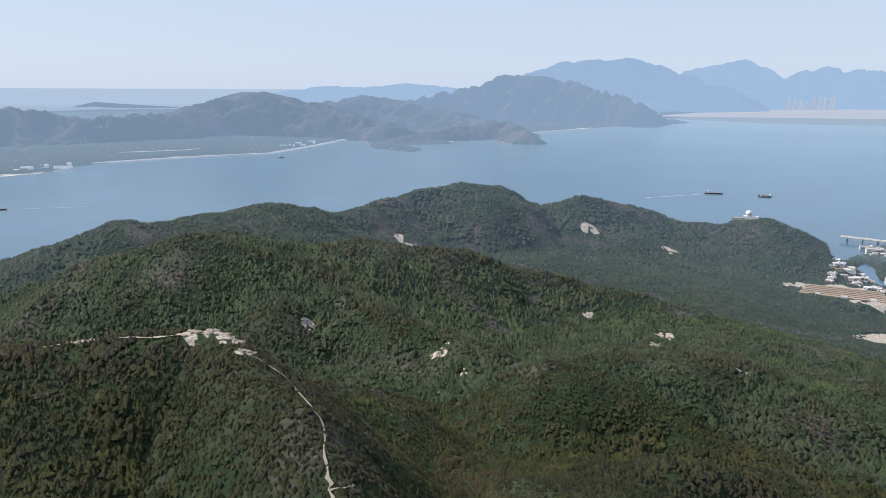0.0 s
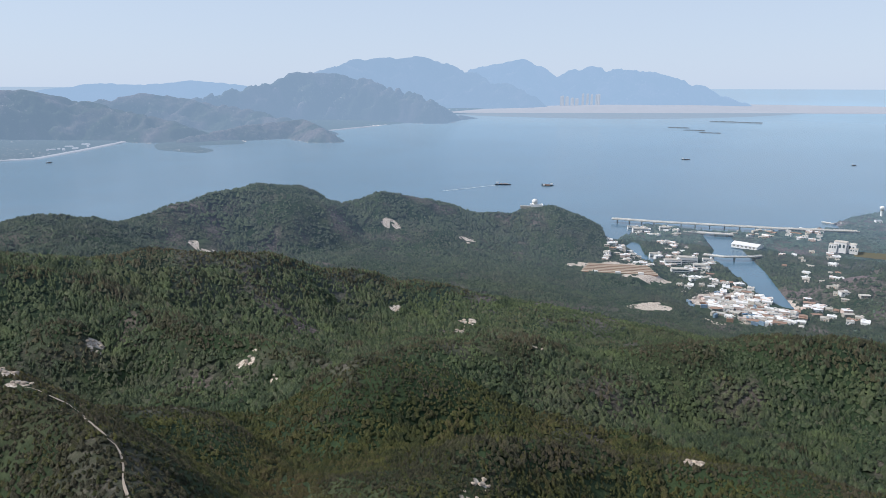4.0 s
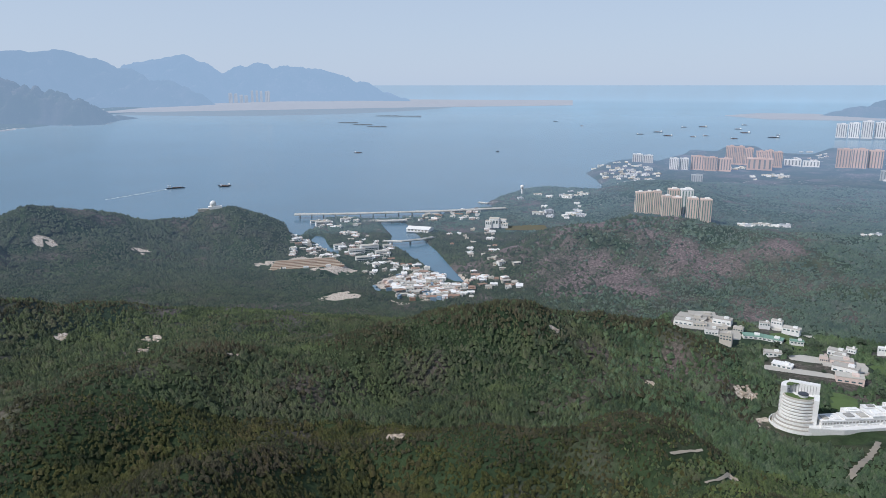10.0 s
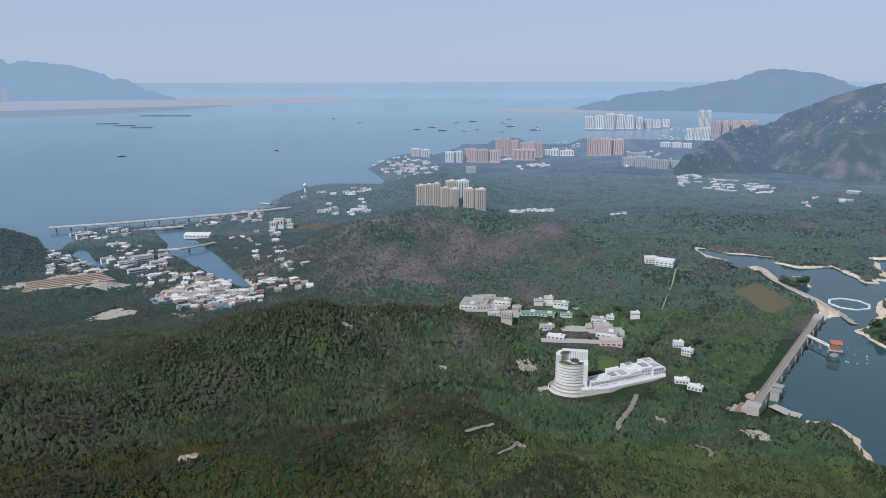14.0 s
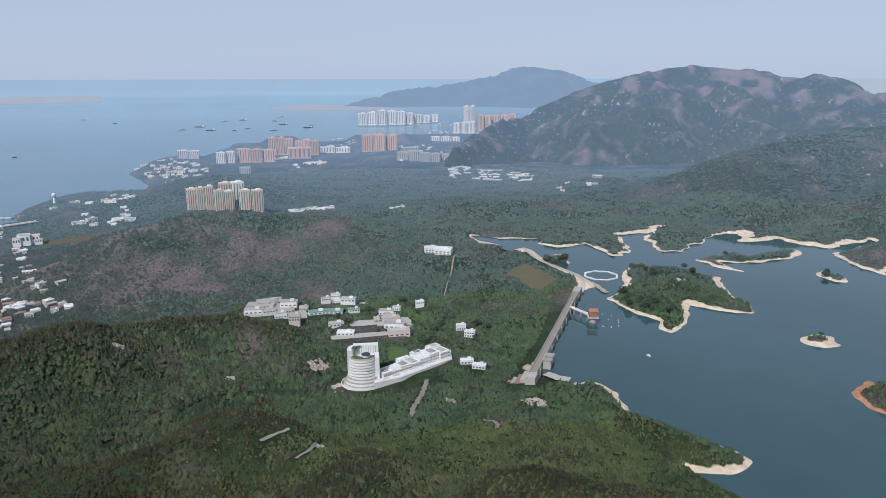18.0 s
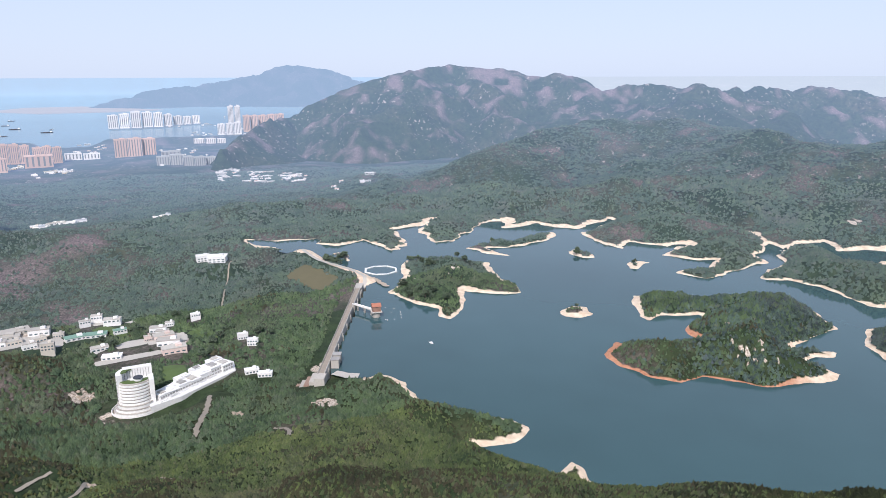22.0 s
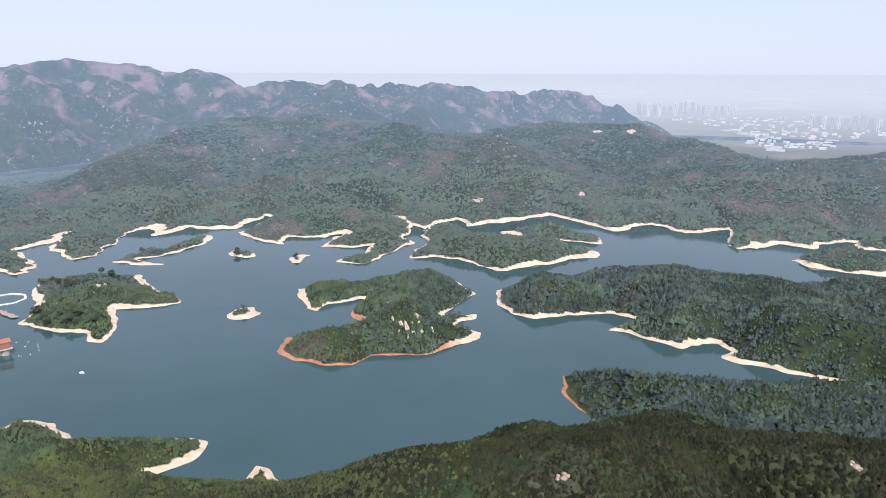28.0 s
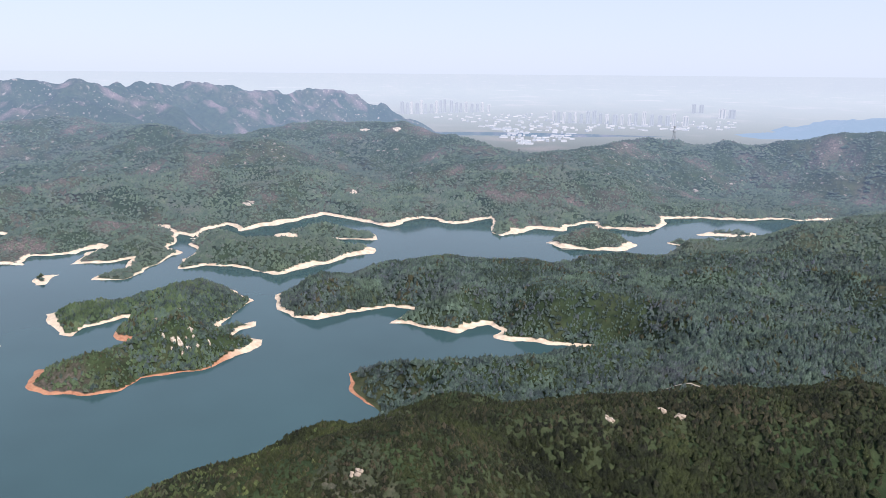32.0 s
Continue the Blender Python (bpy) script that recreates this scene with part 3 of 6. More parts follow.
def hole_west(x, y):
    return (line_near(x, y, DAM)[0] < 30)


FINE = np.concatenate([np.arange(-37, 82, 0.25), np.arange(82, 172, 0.19), np.arange(172, 180, 0.25)])
COARSE = np.arange(180, 323, 2.0)
COLS = np.concatenate([FINE, COARSE])
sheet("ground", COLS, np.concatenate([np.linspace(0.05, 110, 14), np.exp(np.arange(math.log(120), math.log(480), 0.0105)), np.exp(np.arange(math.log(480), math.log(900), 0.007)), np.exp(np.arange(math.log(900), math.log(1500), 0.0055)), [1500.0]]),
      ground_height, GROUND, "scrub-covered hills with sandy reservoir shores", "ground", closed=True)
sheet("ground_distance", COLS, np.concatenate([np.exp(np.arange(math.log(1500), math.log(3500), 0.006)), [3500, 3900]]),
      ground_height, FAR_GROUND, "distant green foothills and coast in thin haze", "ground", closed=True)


# ---- water ----
def plain_height(x, y):
    z = 4 + 3 * fbm(x, y, 900, 3, 91)
    return z, {"rock": np.clip(0.25 + 0.5 * fbm(x, y, 300, 4, 92), 0, 1), "sand": z * 0, "red": z * 0}


def flat(z):
    return lambda x, y: (np.full(np.shape(x), z), {})


def on_lake(x, y, h):
    return inside(x, y, LAKE_ALL) > -np.where(line_near(x, y, DAM)[0] < 40, -2, np.where(line_near(x, y, BANK)[0] < 60, 7, 36))


sheet("reservoir_water", np.arange(80, 176, 0.25), np.exp(np.arange(math.log(300), math.log(1560), 0.006)), flat(LEVEL), LAKE_WATER,
      "still dark teal water of the reservoir", "water", keep=on_lake)
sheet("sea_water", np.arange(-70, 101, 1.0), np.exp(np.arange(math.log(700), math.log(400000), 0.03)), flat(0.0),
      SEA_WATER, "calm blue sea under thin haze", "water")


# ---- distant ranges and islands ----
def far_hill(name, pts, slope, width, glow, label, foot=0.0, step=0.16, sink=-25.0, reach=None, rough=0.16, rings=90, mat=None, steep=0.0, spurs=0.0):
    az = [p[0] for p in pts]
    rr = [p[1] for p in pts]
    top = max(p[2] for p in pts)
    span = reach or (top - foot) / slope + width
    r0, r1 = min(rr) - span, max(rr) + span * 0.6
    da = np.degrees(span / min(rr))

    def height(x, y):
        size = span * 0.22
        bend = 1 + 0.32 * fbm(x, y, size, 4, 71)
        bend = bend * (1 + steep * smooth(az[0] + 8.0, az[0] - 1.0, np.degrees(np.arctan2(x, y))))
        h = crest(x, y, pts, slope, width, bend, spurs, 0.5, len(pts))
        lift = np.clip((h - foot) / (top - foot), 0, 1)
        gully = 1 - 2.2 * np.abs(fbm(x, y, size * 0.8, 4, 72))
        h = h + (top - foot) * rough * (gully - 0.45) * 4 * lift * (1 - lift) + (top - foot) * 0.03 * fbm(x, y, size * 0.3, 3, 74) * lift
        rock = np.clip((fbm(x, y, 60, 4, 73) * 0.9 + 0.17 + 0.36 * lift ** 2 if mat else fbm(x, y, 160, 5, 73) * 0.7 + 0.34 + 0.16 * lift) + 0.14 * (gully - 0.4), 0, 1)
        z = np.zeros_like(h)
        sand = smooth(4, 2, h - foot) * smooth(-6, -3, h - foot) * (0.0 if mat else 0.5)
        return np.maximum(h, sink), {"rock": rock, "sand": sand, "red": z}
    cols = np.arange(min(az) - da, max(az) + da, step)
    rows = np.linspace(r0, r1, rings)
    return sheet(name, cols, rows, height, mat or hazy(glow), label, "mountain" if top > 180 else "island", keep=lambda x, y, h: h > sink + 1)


def coast_height(x, y):
    d = inside(x + 40 * fbm(x, y, 220, 3, 95), y + 40 * fbm(x, y, 220, 3, 96), ISLE)
    z = np.clip(0.10 * d, -6, 6) + np.clip(0.03 * d, 0, 22) + 4 * fbm(x, y, 160, 3, 97) * smooth(40, 200, d)
    return z, {"sand": 0.55 * smooth(50, 20, d) * smooth(-0.1, 0.25, fbm(x, y, 500, 3, 98)), "rock": np.clip(0.1 + 0.5 * fbm(x, y, 120, 4, 99), 0, 1), "red": z * 0}


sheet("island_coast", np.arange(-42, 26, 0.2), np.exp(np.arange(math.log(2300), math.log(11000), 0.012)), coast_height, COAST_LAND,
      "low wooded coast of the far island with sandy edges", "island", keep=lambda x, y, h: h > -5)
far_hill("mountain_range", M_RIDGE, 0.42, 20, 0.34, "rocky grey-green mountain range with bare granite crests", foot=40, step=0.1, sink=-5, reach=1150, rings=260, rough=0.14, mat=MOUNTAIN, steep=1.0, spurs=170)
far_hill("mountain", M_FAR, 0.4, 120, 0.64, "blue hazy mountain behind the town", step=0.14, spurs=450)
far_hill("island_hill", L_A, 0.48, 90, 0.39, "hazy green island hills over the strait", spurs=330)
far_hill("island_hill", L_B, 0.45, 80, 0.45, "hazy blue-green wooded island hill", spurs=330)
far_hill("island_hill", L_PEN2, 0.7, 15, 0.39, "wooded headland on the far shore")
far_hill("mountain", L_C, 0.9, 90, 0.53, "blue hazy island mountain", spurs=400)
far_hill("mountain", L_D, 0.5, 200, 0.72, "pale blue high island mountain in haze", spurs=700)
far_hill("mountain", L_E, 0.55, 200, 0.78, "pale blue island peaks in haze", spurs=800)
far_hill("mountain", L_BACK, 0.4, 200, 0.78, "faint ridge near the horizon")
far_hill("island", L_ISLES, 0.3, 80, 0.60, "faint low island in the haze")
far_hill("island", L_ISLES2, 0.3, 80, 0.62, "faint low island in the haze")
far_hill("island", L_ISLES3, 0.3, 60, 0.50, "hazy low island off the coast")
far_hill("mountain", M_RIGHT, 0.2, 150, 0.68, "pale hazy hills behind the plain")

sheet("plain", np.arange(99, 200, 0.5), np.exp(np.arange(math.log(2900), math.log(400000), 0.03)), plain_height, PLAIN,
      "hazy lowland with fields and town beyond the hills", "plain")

# ---- woods: crowns joined, past counting ----
def foliage(name, shades, dry, fresh, deep, far_glow=None):
    m, n, l, b = material(name)
    rnd = n.new("ShaderNodeNewGeometry").outputs["Random Per Island"]
    even = [sum(c[k] for c in shades) / 6 for k in range(3)]
    shades = [tuple(0.55 * c[k] + 0.45 * even[k] for k in range(3)) for c in shades]
    col = ramp(n, l, rnd, list(zip((0.0, 0.3, 0.55, 0.75, 0.9, 1.0), shades)))
    col = mix(n, l, ranged(n, l, tex(n, l, 0.011, 5, 0.65), 0.50, 0.68, 0, 0.75), col, dry)
    col = mix(n, l, ranged(n, l, tex(n, l, 0.017, 4, 0.6), 0.54, 0.68, 0, 0.7), col, fresh)
    col = mix(n, l, ranged(n, l, tex(n, l, 0.024, 4, 0.6), 0.50, 0.66, 0, 0.75), col, deep)
    # fresh patches, with dark gaps and leaf highlights painted in by noise
    col = mix(n, l, ranged(n, l, tex(n, l, 0.9, 3, 0.7), 0.42, 0.72, 0, 0.5), col, deep)
    col = mix(n, l, ranged(n, l, tex(n, l, 0.075, 5, 0.7), 0.44, 0.72, 0, 0.6), col, fresh)
    col = mix(n, l, ranged(n, l, tex(n, l, 0.11, 5, 0.7), 0.45, 0.72, 0, 0.7), col, deep)
    col = mix(n, l, ranged(n, l, tex(n, l, 0.5, 3, 0.7), 0.50, 0.75, 0, 0.5), col, fresh)
    col = mix(n, l, ranged(n, l, tex(n, l, 3.2, 2, 0.7), 0.48, 0.64, 0, 0.35), col, deep)
    # far_glow: leaves emit the haze colour, more with distance
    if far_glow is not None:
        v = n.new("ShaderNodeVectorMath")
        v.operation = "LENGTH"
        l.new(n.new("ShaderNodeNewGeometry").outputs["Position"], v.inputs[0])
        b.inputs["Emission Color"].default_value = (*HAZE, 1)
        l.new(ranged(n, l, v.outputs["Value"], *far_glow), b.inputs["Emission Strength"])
    l.new(col, b.inputs["Base Color"])
    b.inputs["Roughness"].default_value = 0.75
    b.inputs["Specular IOR Level"].default_value = 0.25
    bump(n, l, tex(n, l, 1.3, 4, 0.85), b, 1.0, 1.7)
    return m


SHRUB = foliage("shrub_foliage", [(0.019, 0.031, 0.011), (0.041, 0.057, 0.017), (0.067, 0.089, 0.026), (0.109, 0.122, 0.036), (0.136, 0.109, 0.051), (0.170, 0.119, 0.070)],
                (0.147, 0.097, 0.054), (0.160, 0.161, 0.037), (0.014, 0.027, 0.011))
# darker copy of SHRUB: dimmer light on the right-hand hills painted in
DARK_SHRUB = foliage("dark_shrub_foliage", [(0.003, 0.009, 0.006), (0.011, 0.021, 0.009), (0.025, 0.041, 0.017), (0.053, 0.075, 0.029), (0.069, 0.071, 0.046), (0.081, 0.073, 0.059)],
                (0.048, 0.056, 0.024), (0.102, 0.129, 0.042), (0.003, 0.006, 0.003))
# paler and bluer than the shrubs: thin haze put into the base colour
WOOD = foliage("wood_foliage", [(0.035, 0.070, 0.041), (0.060, 0.113, 0.060), (0.093, 0.166, 0.087), (0.140, 0.222, 0.113), (0.186, 0.216, 0.143), (0.234, 0.222, 0.189)],
               (0.186, 0.177, 0.140), (0.186, 0.268, 0.108), (0.031, 0.061, 0.035))
DRY_SHRUB = foliage("dry_shrub_foliage", [(0.029, 0.031, 0.018), (0.048, 0.052, 0.027), (0.079, 0.077, 0.041), (0.114, 0.101, 0.058), (0.140, 0.114, 0.073), (0.169, 0.137, 0.096)],
                (0.140, 0.109, 0.074), (0.112, 0.116, 0.050), (0.025, 0.029, 0.016))
# darker copy of WOOD: slopes turned from the sun painted in
DEEP_WOOD = foliage("deep_wood_foliage", [(0.029, 0.052, 0.029), (0.050, 0.081, 0.040), (0.078, 0.122, 0.058), (0.117, 0.162, 0.075), (0.154, 0.154, 0.095), (0.194, 0.162, 0.128)],
               (0.154, 0.128, 0.094), (0.154, 0.194, 0.074), (0.024, 0.044, 0.026))
DARK_WOOD = foliage("dark_wood_foliage", [(0.015, 0.031, 0.035), (0.032, 0.060, 0.053), (0.060, 0.114, 0.099), (0.124, 0.204, 0.174), (0.168, 0.203, 0.224), (0.198, 0.199, 0.279)],
               (0.123, 0.120, 0.157), (0.213, 0.316, 0.211), (0.012, 0.023, 0.023))
# bluish base and glow: haze painted into the farther slopes
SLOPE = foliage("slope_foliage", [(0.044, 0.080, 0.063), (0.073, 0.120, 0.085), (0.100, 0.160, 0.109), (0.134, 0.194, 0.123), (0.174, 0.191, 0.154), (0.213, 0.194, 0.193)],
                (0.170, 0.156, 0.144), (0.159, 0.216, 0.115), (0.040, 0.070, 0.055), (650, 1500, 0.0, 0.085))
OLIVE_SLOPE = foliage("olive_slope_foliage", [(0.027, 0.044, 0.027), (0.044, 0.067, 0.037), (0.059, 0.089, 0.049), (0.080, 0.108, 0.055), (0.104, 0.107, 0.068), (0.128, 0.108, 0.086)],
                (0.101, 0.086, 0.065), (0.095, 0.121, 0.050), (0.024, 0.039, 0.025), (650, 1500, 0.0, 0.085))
# part fresh growth, part front light put into the colour
LUSH_LIT = foliage("fresh_lit_foliage", [(0.031, 0.058, 0.028), (0.059, 0.109, 0.041), (0.103, 0.165, 0.061), (0.166, 0.232, 0.082), (0.208, 0.209, 0.121), (0.259, 0.224, 0.169)],
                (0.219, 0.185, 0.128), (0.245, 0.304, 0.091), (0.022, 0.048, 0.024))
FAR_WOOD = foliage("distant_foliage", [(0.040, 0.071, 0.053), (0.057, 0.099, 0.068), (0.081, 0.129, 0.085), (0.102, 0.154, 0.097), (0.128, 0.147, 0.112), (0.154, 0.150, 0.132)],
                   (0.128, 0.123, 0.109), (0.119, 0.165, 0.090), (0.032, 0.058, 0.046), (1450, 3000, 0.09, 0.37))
CROWN_V = np.array([(0.0, 0.0, 1.0)] + [(math.cos(k * 1.2566), math.sin(k * 1.2566), 0.0) for k in range(5)])
CROWN_F = np.array([(0, 1 + k, 1 + (k + 1) % 5) for k in range(5)])


def woods(name, x, y, z, size, tall, stem, label, rng, mat):
    """Uneven low crowns that run into one another, joined."""
    n = len(x)
    turn = rng.uniform(0, 2 * math.pi, n)
    v = CROWN_V[None] * rng.uniform(0.6, 1.4, (n, 6, 1))
    v[:, 0, :2] += rng.uniform(-0.35, 0.35, (n, 2))
    c, s = np.cos(turn)[:, None], np.sin(turn)[:, None]
    vx, vy = v[..., 0] * c - v[..., 1] * s, v[..., 0] * s + v[..., 1] * c
    up = np.where(CROWN_V[None, :, 2] > 0, stem[:, None] + tall[:, None] * v[..., 2], 0.6 * stem[:, None] + rng.uniform(-0.7, 0.15, (n, 6)) * tall[:, None])
    co = np.stack([x[:, None] + vx * size[:, None] * 0.5, y[:, None] + vy * size[:, None] * 0.5, z[:, None] + up], -1)
    f = (CROWN_F[None] + 6 * np.arange(n)[:, None, None]).reshape(-1, 3)
    me = bpy.data.meshes.new(name)
    me.vertices.add(n * 6)
    me.vertices.foreach_set("co", co.ravel())
    me.loops.add(f.size)
    me.loops.foreach_set("vertex_index", f.ravel())
    me.polygons.add(len(f))
    me.polygons.foreach_set("loop_start", np.arange(0, f.size, 3))
    me.polygons.foreach_set("use_smooth", np.ones(len(f), bool))
    me.update(calc_edges=True)
    me.materials.append(mat)
    return tagged(new(name, me), label, "trees", "", "stuff")


HX, HY = np.arange(-1700.0, 2400.0, 12.0), np.arange(-2400.0, 2400.0, 12.0)
HOLLOW = hills(*(g.ravel() for g in np.meshgrid(HX, HY))).reshape(len(HY), len(HX))
_soft = HOLLOW.copy()
for _ in range(5):
    _soft = (_soft + np.roll(_soft, 1, 0) + np.roll(_soft, -1, 0) + np.roll(_soft, 1, 1) + np.roll(_soft, -1, 1)) / 5
HOLLOW = _soft - HOLLOW


def hollow(x, y):
    """Metres by which the ground lies below its surroundings: gullies positive, crests negative."""
    i, j = np.clip((x - HX[0]) / 12, 0, len(HX) - 2), np.clip((y - HY[0]) / 12, 0, len(HY) - 2)
    a, b = i.astype(int), j.astype(int)
    u, v = i - a, j - b
    return (HOLLOW[b, a] * (1 - u) + HOLLOW[b, a + 1] * u) * (1 - v) + (HOLLOW[b + 1, a] * (1 - u) + HOLLOW[b + 1, a + 1] * u) * v


CLEAR = []      # x, y, radius of places with no trees


def plant(name, a0, a1, r0, r1, spacing, size, tall, label, seed, mats):
    rng = np.random.default_rng(seed)
    area = math.radians(a1 - a0) / 2 * (r1 * r1 - r0 * r0)
    n = int(area / (spacing * spacing))
    a, r = rng.uniform(a0, a1, n), np.sqrt(rng.uniform(r0 * r0, r1 * r1, n))
    x, y = polar(a, r)
    h, sd, sea = land(x, y)
    rock = rock_mask(x, y)
    ok = (sd > 1.0 + beach_width(x, y) + rng.uniform(-1.5, 2.0, n)) & (sd > 1.2) & (sea < -4) & (rng.uniform(0.38, 0.8, n) > rock)
    for cx, cy, cr in CLEAR:
        ok &= np.hypot(x - cx, y - cy) > cr
    ok &= line_near(x, y, DAM)[0] > 26
    x, y, h, sd = x[ok], y[ok], h[ok], sd[ok]
    k = len(x)
    dip = hollow(x, y)
    lush = (0.75 + 0.4 * smooth(-0.3, 0.4, fbm(x, y, 120, 3, 81))) * (0.85 + 0.3 * smooth(-3, 3, dip))
    sz = size * (0.65 + 0.75 * rng.uniform(0, 1, k) ** 1.5) * lush
    az = np.degrees(np.arctan2(x, y))
    forest = 1 + 0.4 * smooth(118, 132, az) * smooth(420, 520, np.hypot(x, y))
    stem = tall * rng.uniform(0.0, 1.0, k) ** 2 * (0.55 + forest - 1) * lush * (1 - 0.6 * smooth(850, 950, np.hypot(x, y)))
    clump = smooth(-0.2, 0.3, fbm(x, y, 5.5 * spacing, 3, 85))
    stem = stem + tall * 0.5 * clump * lush
    high = np.minimum(tall * rng.uniform(0.5, 1.3, k) * lush, sz * 0.66)
    sz = sz * (0.7 + 0.45 * clump)
    # azimuth picks the tone: fresher growth round the dam, with brighter and dimmer hillsides painted in; dry brown
    # scrub along the crests
    pick = rng.uniform(0, 1, k)
    kind = np.where(pick < smooth(106, 132, az), 2, np.where(pick < smooth(46, 72, az), 1, 0))
    crown = smooth(0.4, 2.6, -dip + 1.5 * fbm(x, y, 40, 3, 83)) * (0.9 - 0.55 * smooth(70, 120, az)) * (1 - 0.6 * smooth(800, 1000, np.hypot(x, y)))
    kind = np.where(rng.uniform(0, 1, k) < crown * 0.8, 3, kind)
    for i, (m, tone) in enumerate(zip(mats, ("olive-green", "fresh green", "dark green", "dry brownish green"))):
        w = kind == i
        if w.any():
            woods(name, x[w], y[w], h[w], sz[w], high[w], stem[w], label.replace("green", tone, 1), rng, m)


# ---- places of the things ----
TOWERS = [(1426, 904, 28, 20.1, 46.9), (1431, 884, 28, 18.7, 49.5), (1437, 865, 28, 18.7, 52.2), (1430, 837, 28, 21.2, 45.2),
    (1436, 815, 28, 21.2, 43.8), (1481, 850, 28, 24.6, 54.7), (1483, 818, 28, 28.6, 57.1), (1433, 774, 28, 23.6, 47.4),
    (1434, 743, 28, 23.5, 48.5)]
PINK_BLOCKS = [(2474, 1330, 10, 46.8, 48.5), (2487, 1284, 10, 44.6, 46.3), (2518, 1246, 10, 47.1, 42.2), (2760, 1345, 10, 34.3, 67.6),
    (2770, 1311, 10, 31.8, 67.6), (2779, 1278, 10, 31.8, 62.8), (2769, 1228, 10, 31.5, 55.1), (2777, 1197, 10, 29.1, 59.9),
    (2786, 1165, 10, 31.5, 55.1), (2665, 1181, 10, 88.8, 37.0), (2937, 982, 10, 49.8, 69.0), (2951, 932, 10, 49.8, 71.4),
    (2989, 889, 10, 50.1, 67.0), (4290, 708, 10, 41.1, 88.0), (4349, 673, 10, 41.5, 85.5), (4460, 640, 10, 49.5, 80.4),
    (4631, 610, 10, 51.2, 75.9), (4873, 585, 10, 53.6, 68.1)]
WHITE_BLOCKS = [(2520, 1619, 10, 42.1, 32.3), (2532, 1577, 10, 39.7, 30.0), (2399, 1383, 10, 35.0, 41.1), (2426, 1358, 10, 33.0, 41.4),
    (2890, 1150, 10, 64.9, 19.8), (2908, 1087, 10, 62.4, 17.3), (4670, 1593, 10, 63.0, 77.2), (4687, 1529, 10, 62.9, 84.9),
    (4704, 1464, 10, 62.8, 96.3), (4780, 1417, 10, 63.6, 89.7), (4797, 1354, 10, 59.5, 85.8), (4874, 1313, 10, 52.2, 71.1),
    (5017, 1287, 10, 61.7, 52.7), (5033, 1228, 10, 53.4, 48.6), (5114, 1188, 10, 54.1, 49.2), (4073, 813, 10, 42.8, 55.3),
    (4085, 770, 10, 39.5, 58.6), (4096, 727, 10, 42.7, 61.8), (4976, 924, 10, 39.9, 117.8), (4987, 881, 10, 39.9, 117.8),
    (3425, 790, 10, 50.5, 27.8), (3408, 733, 10, 47.2, 30.3), (3421, 687, 10, 41.7, 27.6)]
GREY_BLOCKS = [(2531, 711, 10, 42.4, 42.2), (2526, 664, 10, 40.0, 48.2), (2486, 613, 10, 35.1, 45.3), (2496, 577, 10, 35.1, 43.2),
    (2523, 546, 10, 33.2, 39.3), (2807, 757, 10, 70.1, 32.6), (2060, 1105, 10, 33.6, 33.4)]
ISLAND_TOWERS = [(5163, 10940, 6, 76.3, 177.3), (5237, 10906, 6, 66.8, 168.1), (5315, 10870, 6, 66.9, 149.5), (5385, 10839, 6, 67.0, 140.3),
    (5472, 10799, 6, 47.9, 214.9), (5541, 10767, 6, 47.9, 215.0), (5603, 10739, 6, 48.0, 205.8), (5694, 10698, 6, 96.1, 205.9),
    (7610, 12175, 6, 114.3, 154.9), (7736, 12120, 6, 137.4, 133.0)]
CITY_TOWERS = [(3737, -4367, 5, 36.8, 88.9), (3659, -4338, 5, 27.3, 83.4), (3638, -4365, 5, 22.7, 92.1), (3610, -4401, 5, 31.9, 83.5),
    (3587, -4429, 5, 22.8, 101.0), (3567, -4454, 5, 22.8, 74.8), (3588, -4556, 5, 27.8, 71.4), (3562, -4589, 5, 27.9, 93.7),
    (3539, -4618, 5, 27.9, 98.2), (3569, -4712, 5, 23.6, 104.2), (3534, -4757, 5, 33.1, 95.2), (3506, -4792, 5, 28.4, 77.2),
    (3484, -4820, 5, 23.7, 72.7), (3456, -4856, 5, 28.5, 81.8), (3424, -4897, 5, 28.5, 68.3), (3445, -5007, 5, 29.0, 64.7),
    (3418, -5041, 5, 29.0, 73.9), (3382, -5087, 5, 29.1, 55.5)]
CITY_TOWERS_B = [(2318, -4282, 5, 26.5, 72.3), (2269, -4261, 5, 22.5, 68.0), (2220, -4242, 5, 22.2, 67.3), (2193, -4275, 5, 26.0, 63.8),
    (2168, -4305, 5, 22.3, 67.4), (2141, -4338, 5, 26.1, 56.8), (2087, -4326, 5, 29.5, 77.2), (2058, -4361, 5, 33.2, 80.8),
    (2030, -4396, 5, 25.9, 63.3), (1978, -4382, 5, 29.3, 59.2), (1898, -4332, 5, 35.8, 61.4), (1868, -4369, 5, 25.1, 61.4),
    (1813, -4363, 5, 24.9, 67.6), (1786, -4396, 5, 24.9, 74.3), (1730, -4395, 5, 28.2, 83.6), (1694, -4438, 5, 28.3, 67.0),
    (1657, -4483, 5, 31.9, 60.4), (1605, -4476, 5, 31.6, 63.1), (1577, -4510, 5, 28.1, 73.1), (1999, -6191, 5, 38.2, 70.9),
    (1953, -6249, 5, 43.1, 66.5), (1507, -4528, 5, 41.8, 59.3), (1575, -5546, 5, 58.0, 69.5), (1522, -5610, 5, 58.1, 61.8)]
